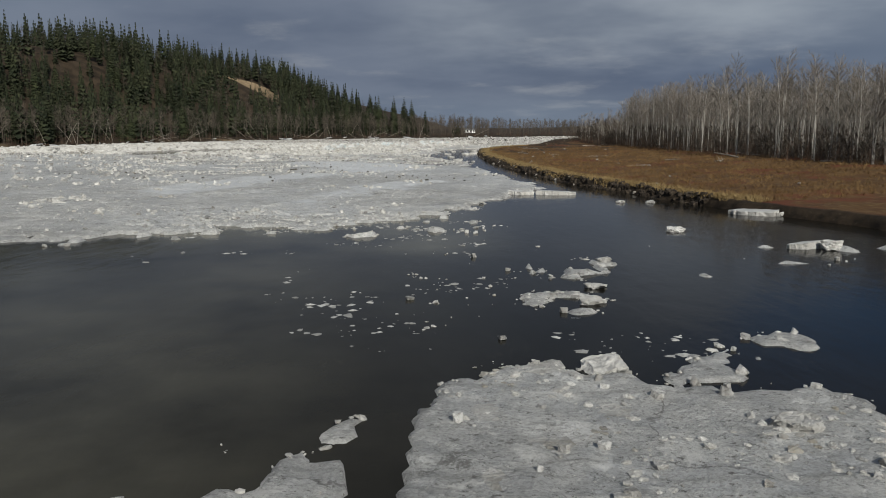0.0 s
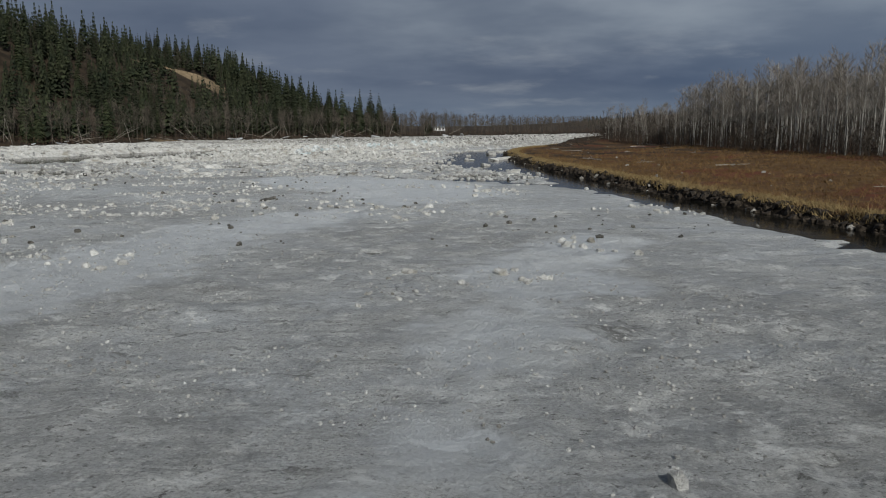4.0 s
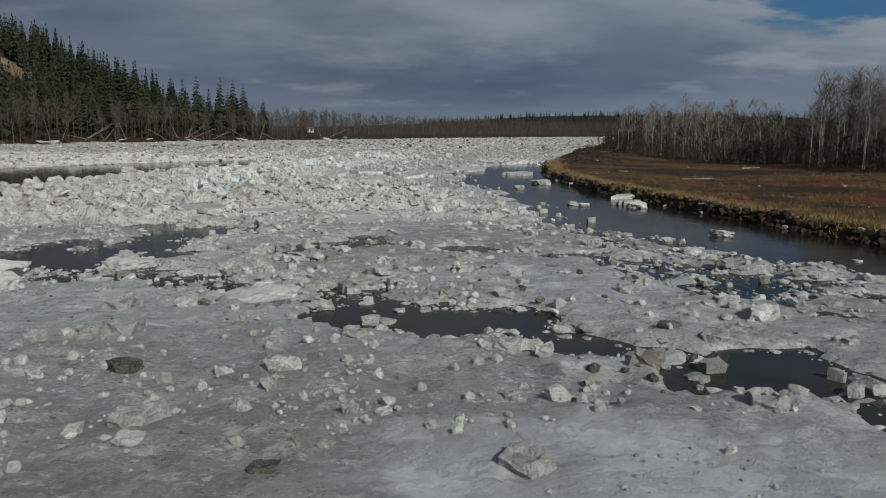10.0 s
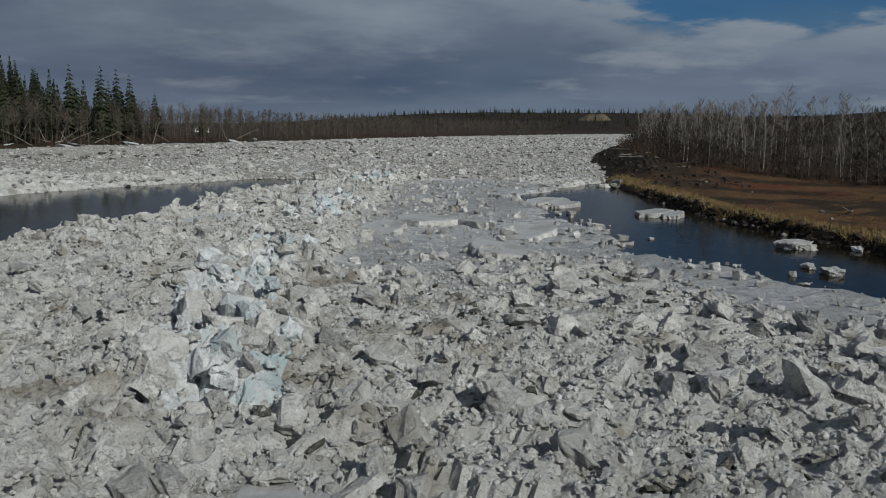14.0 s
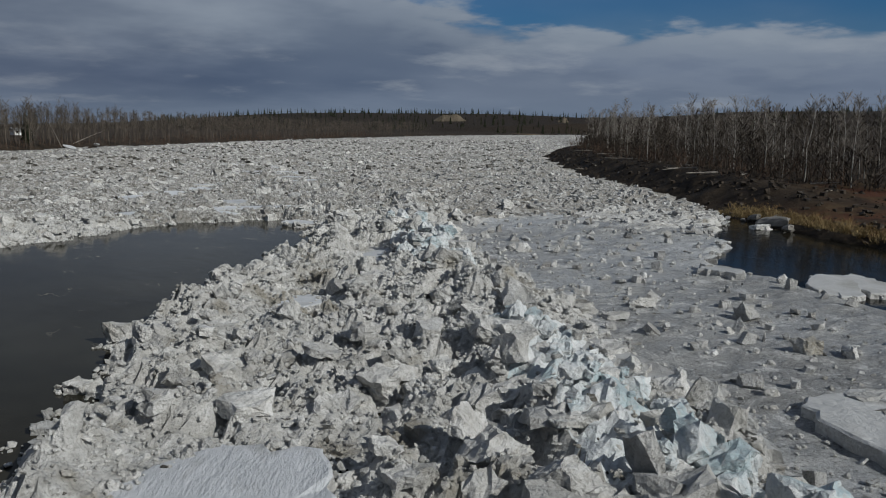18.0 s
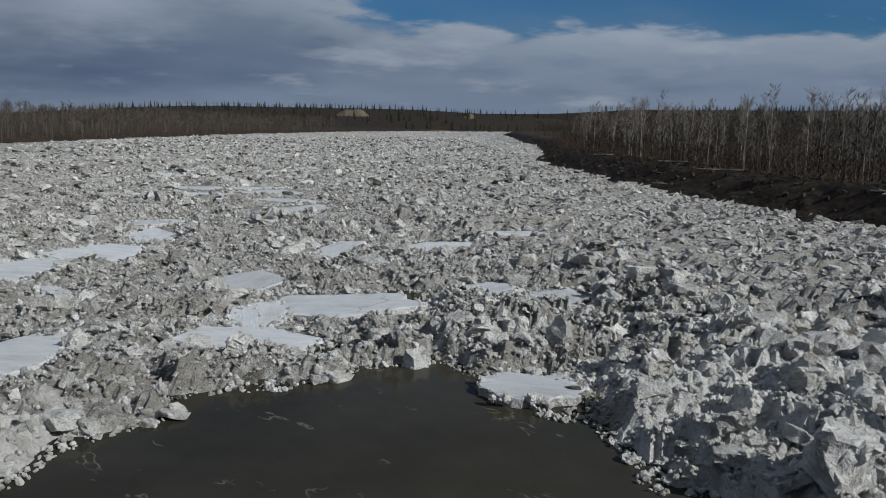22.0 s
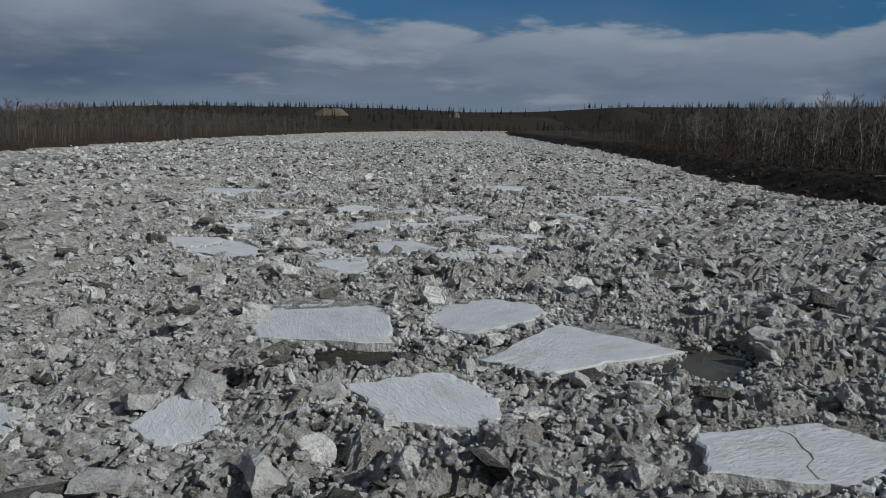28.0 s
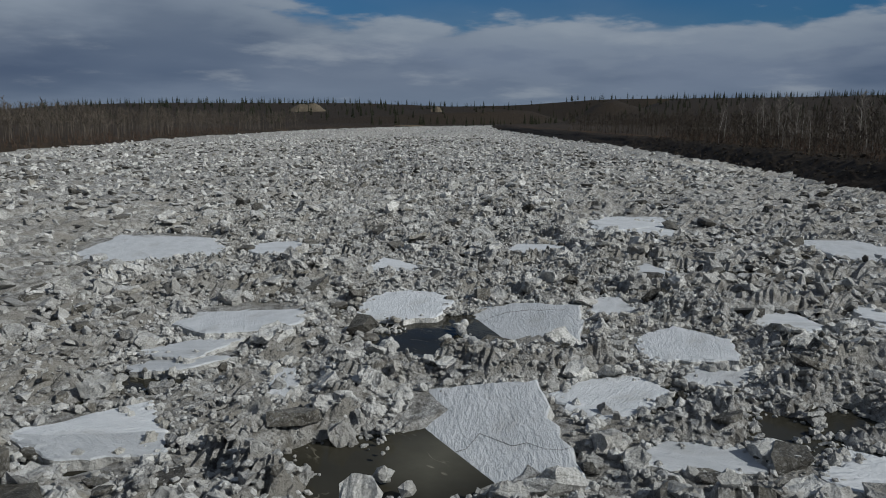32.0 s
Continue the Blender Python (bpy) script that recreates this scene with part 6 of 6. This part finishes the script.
for i in range(250):
    y = g.uniform(150, 440)
    x, yy = along_left(y, 6 + 110 * g.random())
    if x > 5 or (x > -60 and g.random() < 0.35 + 0.6 * (x + 60) / 65) or math.hypot((x + 94) / 10, (yy - 402) / 15) < 1:
        continue
    plant(spruce_kinds, made, x, yy, g.uniform(0.6, 1.15), g.uniform(0, 360))

for _ in range(26):
    y = g.uniform(350, 412)
    x, yy = along_left(y, 8 + 26 * g.random())
    plant(spruce_kinds, made, x, yy, g.uniform(0.85, 1.45), g.uniform(0, 360))


def woods(name, templates, n, where, lo, hi, mat, label, seed):
    global g
    g = np.random.default_rng(seed)
    P = np.array([where() for _ in range(n)])
    if name == "spruce_wood":
        thin = g.random(n) > smooth(-75, -15, P[:, 0])
        P = P[(np.hypot((P[:, 0] + 94) / 10, (P[:, 1] - 402) / 15) > 1) & (thin | (P[:, 0] > 150))]
        n = len(P)
    P[:, 2] = ground_height(P[:, 0], P[:, 1]) - 0.1
    V, T = spread(templates, g.integers(0, len(templates), n), P, turns(g, n, 0.03), g.uniform(lo, hi, n))
    return tagged(new(name, tri_mesh(name, V, T, mat)), label, "woods", kind="stuff")


g = np.random.default_rng(44)
LIGHT = [joined(bare_tree(g, 11.0, 30, 6, 0.05, 0.34, 0.07, 1.7)) for _ in range(6)]
STEMS = [joined(bare_tree(g, 9.0, 18, 4, 0.06, 0.3, 0.06, 2.3)) for _ in range(6)]
FIRS = [joined(spruce(g, 13.0, 10, w, 6, True)) for w in (0.15, 0.19, 0.22, 0.17)]
SCRUB = [joined(bare_tree(g, 2.2, 10, 2, 0.2, 0.05, 0.02, 1.6)) for _ in range(5)]


def right_place(ylo, yhi, a, b):
    def f():
        y = g.uniform(ylo, yhi)
        return (*along_right(y, float(tree_line(y)) + a + (b - a) * g.random()), 0.0)
    return f


def left_place(ylo, yhi, a, b):
    def f():
        y = g.uniform(ylo, yhi)
        return (*along_left(y, a + (b - a) * g.random() ** 1.05), 0.0)
    return f


def far_place(r0, r1, a0, a1):
    def f():
        r, a = g.uniform(r0, r1), radians(g.uniform(a0, a1))
        return (60 + r * math.sin(a), 330 + r * math.cos(a), 0.0)
    return f


woods("aspen_wood", LIGHT, 800, right_place(30, 190, 4, 60), 0.8, 1.06, M_WOODS_PALE, "dense stand of bare grey aspens behind the meadow", 51)
woods("aspen_wood", LIGHT, 450, right_place(185, 222, 3, 50), 0.76, 0.98, M_WOODS_PALE, "bare aspens thinning towards the point", 60)
woods("aspen_wood", STEMS, 2000, right_place(222, 520, 1, 45), 0.5, 0.76, M_THICKET, "dense bare brown thicket above the muddy bank", 52)
woods("aspen_wood", STEMS, 1600, left_place(330, 700, 3, 50), 0.75, 1.05, M_WOODS, "bare brown woods along the far shore", 53)
woods("aspen_wood", LIGHT, 420, left_place(120, 440, 2, 16), 0.6, 1.0, M_WOODS, "bare trees between the spruces of the far bank", 54)
woods("aspen_wood", STEMS, 650, left_place(150, 430, 12, 90), 0.7, 1.0, M_THICKET, "bare trees scattered over the far hillside", 64)
woods("spruce_wood", FIRS, 2100, left_place(90, 415, 6, 150), 0.42, 1.12, M_FAR_SPRUCE, "dark spruce wood on the far hillside", 55)
woods("spruce_wood", FIRS, 1300, far_place(640, 1300, 12, 100), 0.38, 0.7, M_FAR_SPRUCE, "dark spruce woods on the distant valley side", 56)
woods("aspen_wood", STEMS, 1700, far_place(560, 1300, -20, 110), 0.5, 0.8, M_THICKET, "bare woods on the distant valley side", 57)
woods("bank_shrubs", SCRUB, 2200, right_place(60, 420, -3, 8), 0.5, 1.1, M_SHRUB, "low red-brown shrubs at the edge of the woods", 58)
woods("bank_shrubs", SCRUB, 1500, right_place(70, 232, 0, 9), 1.1, 2.0, M_WOODS, "bare brush under the aspens", 62)
woods("bank_shrubs", SCRUB, 1500, right_place(225, 420, -1, 8), 0.9, 1.9, M_THICKET, "dark bare brush above the muddy bank", 63)
woods("bank_shrubs", SCRUB, 1800, left_place(120, 620, 1.5, 8), 0.6, 1.3, M_SHRUB, "low red-brown shrubs along the far shore", 59)


# ---------- bank details ----------
g = np.random.default_rng(77)


def log_mesh(g, length, r, stubs=3):
    V, T = [], []
    pts = [np.array([length * f, 0.06 * length * math.sin(3 * f) * g.uniform(-1, 1), r * 0.7]) for f in (0, 0.25, 0.5, 0.75, 1)]
    for i in range(4):
        limb(V, T, pts[i], pts[i + 1], r * (1 - 0.16 * i), r * (1 - 0.16 * (i + 1)), 6)
    for _ in range(stubs):
        p = pts[int(g.integers(1, 4))]
        limb(V, T, p, p + np.array([g.uniform(0, 0.5), g.uniform(-0.6, 0.6), g.uniform(0.1, 0.6)]), r * 0.4, 0.01, 4)
    return tri_mesh("driftwood_log", np.array(V), np.array(T), M_DRIFT)


LOGS = [log_mesh(g, l, r) for l, r in ((2.4, 0.09), (3.4, 0.11), (4.6, 0.13), (1.6, 0.07))]
for i in range(46):
    y = g.uniform(90, 345)
    x, yy = along_right(y, g.uniform(2.0, float(tree_line(y)) + 2))
    ob = new("driftwood_log", LOGS[i % 4])
    ob.matrix_world = pose(x, yy, ground_at(x, yy) + 0.02, 0, g.normal(0, 3), g.uniform(0, 360))
    tagged(ob, "weathered grey driftwood log lying on the bank", "log", "driftwood logs")

STONES = [tri_mesh("bank_stone", *lump(g, s, 2, 6), M_STONE) for s in (0.5, 0.6, 0.7, 0.8)]
for i in range(90):
    y = g.uniform(70, 250)
    x, yy = along_right(y, g.uniform(-0.3, 1.0) if i % 3 else g.uniform(1, 18))
    ob = new("bank_stone", STONES[i % 4])
    s = g.uniform(0.15, 0.5)
    ob.matrix_world = pose(x, yy, max(ground_at(x, yy), 0.0) + 0.1 * s, 0, 0, g.uniform(0, 360)) @ Matrix.Diagonal((s, s, s, 1))
    tagged(ob, "small grey stone at the foot of the grassy bank", "stone", "stones along the bank")

# dark boulders by the point
for x, y, s in ((24.5, 242.5, 1.9), (26.0, 245.0, 1.2), (22.6, 240.2, 1.0)):
    ob = new("boulder", STONES[0])
    ob.matrix_world = pose(x, y, 0.35, 4, 8, 40 * s) @ Matrix.Diagonal((s * 1.3, s, s, 1))
    tagged(ob, "dark boulder at the water's edge below the bank", "boulder")


def tuft(g, blades, h):
    V, T = [], []
    for _ in range(blades):
        a, b = g.uniform(0, 6.28), g.normal(0, 0.45, 2)
        p = np.array([g.normal(0, 0.10), g.normal(0, 0.10), 0])
        s = 0.02 * np.array([math.cos(a), math.sin(a), 0])
        n = len(V)
        V += [p - s, p + s, p + np.array([b[0] * h, b[1] * h, h * g.uniform(0.6, 1.1)])]
        T.append([n, n + 1, n + 2])
    return np.array(V), np.array(T)


TUFTS = [tuft(g, 9, 0.32) for _ in range(6)]


def grass(n, seed, lo, hi, back, label, mat):
    global g
    g = np.random.default_rng(seed)
    P = np.array([(*along_right(y, back(y)), 0.0) for y in g.uniform(66, 250, n)])
    bare = smooth(0.0, 0.4, vn(P[:, 0] + 0.5 * P[:, 1], P[:, 1] * 0.3, 3.2, 133) + 0.5 * vn(P[:, 0], P[:, 1], 1.5, 134)) * smooth(150, 178, P[:, 1]) + smooth(170, 225, P[:, 1])
    P = P[g.random(n) > bare * (right_bank(P[:, 0], P[:, 1]) > 3)]
    n = len(P)
    P[:, 2] = ground_height(P[:, 0], P[:, 1]) - 0.02
    V, T = spread(TUFTS, g.integers(0, 6, n), P, turns(g, n, 0.05), g.uniform(lo, hi, n))
    tagged(new("grass", tri_mesh("grass", V, T, mat)), label, "grass", kind="stuff")


grass(15000, 81, 0.5, 1.2, lambda y: 0.8 + 32 * g.random() ** 1.3, "dry golden-brown grass of the riverside meadow", M_GRASS)
grass(4500, 82, 0.7, 1.5, lambda y: 0.5 + 1.6 * g.random(), "pale overhanging grass along the cut bank", M_STRAW)

# clods of the cut bank and the muddy slope
n = 5200
y = g.uniform(70, 420, n)
back = np.where(y < 232, g.uniform(-0.15, 0.9, n), g.uniform(0, 11, n))
P = np.array([(*along_right(float(a), float(b)), 0.0) for a, b in zip(y, back)])
P[:, 2] = np.maximum(ground_height(P[:, 0], P[:, 1]), 0.0)
size = 0.12 + 0.6 * g.random(n) ** 2.5
V, T = spread(CHUNKS, g.integers(0, len(CHUNKS), n), P, turns(g, n, 0.4), size)
tagged(new("mud_clods", tri_mesh("mud_clods", V, T, M_MUD)), "dark clods of mud and turf on the bank", "mud", kind="stuff")

# leaning and fallen pale trunks on the far bank
DEAD = [bare_tree(g, g.uniform(7, 10), 10, 2, 0.05, 0.5, 0.10) for _ in range(3)]
for i in range(60):
    y = g.uniform(190, 430)
    x, yy = along_left(y, g.uniform(1.5, 9))
    root = tree_thing("dead_tree", *DEAD[i % 3], M_DRIFT, M_DRIFT, "pale dead trunk leaning over the far shore", "dead tree", "dead trunks on the far bank") if i < 3 else None
    if root is None:
        root = copy_thing(DEAD_MADE[i % 3], pose(0, 0, 0))
    elif i == 0:
        DEAD_MADE = [root]
    else:
        DEAD_MADE.append(root)
    root.matrix_world = pose(x, yy, ground_at(x, yy) - 0.1, g.uniform(25, 80), 0, g.uniform(0, 360))

# old snow left on the far bank
PATCH = [tri_mesh("snow_patch", *lump(g, 0.16, 3, 4), M_SNOW) for _ in range(3)]
for i in range(26):
    y = g.uniform(200, 430)
    x, yy = along_left(y, g.uniform(0.5, 6))
    ob = new("snow_patch", PATCH[i % 3])
    s = g.uniform(1.5, 5)
    ob.matrix_world = pose(x, yy, ground_at(x, yy) + 0.04, 0, 8, g.uniform(0, 360)) @ Matrix.Diagonal((s, s * 0.5, s, 1))
    tagged(ob, "patch of old white snow on the far bank", "snow patch", "snow patches")


# a white house among the far trees
def house(x, y, turn):
    z = ground_at(x, y)
    root = new("house")
    w, d, h, rise = 6.0, 4.0, 2.1, 0.9
    bm = bmesh.new()
    bmesh.ops.create_cube(bm, size=1, matrix=Matrix.Translation((0, 0, h / 2)) @ Matrix.Diagonal((w, d, h, 1)))
    me = bpy.data.meshes.new("wall")
    bm.to_mesh(me)
    me.materials.append(M_WHITE)
    part("wall", me, root)
    V = [(-w / 2 - 0.4, -d / 2 - 0.4, h - 0.1), (w / 2 + 0.4, -d / 2 - 0.4, h - 0.1), (w / 2 + 0.4, d / 2 + 0.4, h - 0.1), (-w / 2 - 0.4, d / 2 + 0.4, h - 0.1), (-w / 2 - 0.4, 0, h + rise), (w / 2 + 0.4, 0, h + rise)]
    part("roof", mesh_of("roof", V, [(0, 1, 5, 4), (2, 3, 4, 5), (0, 4, 3), (1, 2, 5), (0, 3, 2, 1)], M_ROOF), root, "grey pitched roof")
    for k in (-2.0, 0.0, 2.0):
        bm = bmesh.new()
        bmesh.ops.create_cube(bm, size=1, matrix=Matrix.Translation((k, -d / 2 - 0.02, 1.5)) @ Matrix.Diagonal((0.8, 0.08, 0.9, 1)))
        me = bpy.data.meshes.new("window")
        bm.to_mesh(me)
        me.materials.append(M_WATER)
        part("window", me, root)
    root.matrix_world = pose(x, y, z, 0, 0, turn)
    tagged(root, "small white house among the bare far trees", "house")


house(12.0, 521.0, 10)


# eroded pale slopes of the distant valley side
def bare_slope(x, y, wide, high, turn, seed):
    a, b = np.meshgrid(np.linspace(0, 1, 26), np.linspace(-1, 1, 40))
    top = 0.72 + 0.28 * np.cos(b * 1.5) + 0.10 * vn(b * 30, b * 0, 7, seed)
    gully = 0.08 * vn(b * 60, a * 6, 5, seed + 1) * a
    X, Y, Z = b * wide * (1.05 - 0.45 * a), -34 * (1 - a) + 40 * gully * (1 - a), high * top * a ** 0.9 - 3
    me, _ = grid_mesh("bare_slope", X, Y, Z, M_SCAR)
    ob = new("bare_slope", me)
    ob.matrix_world = pose(x, y, ground_at(x, y) - 9, 0, 0, turn)
    tagged(ob, "bare eroded sandy slope on the distant valley side", "slope", kind="structure")


bare_slope(542, 1037, 30, 20, -35, 140)
bare_slope(649, 949, 11, 17, -44, 145)
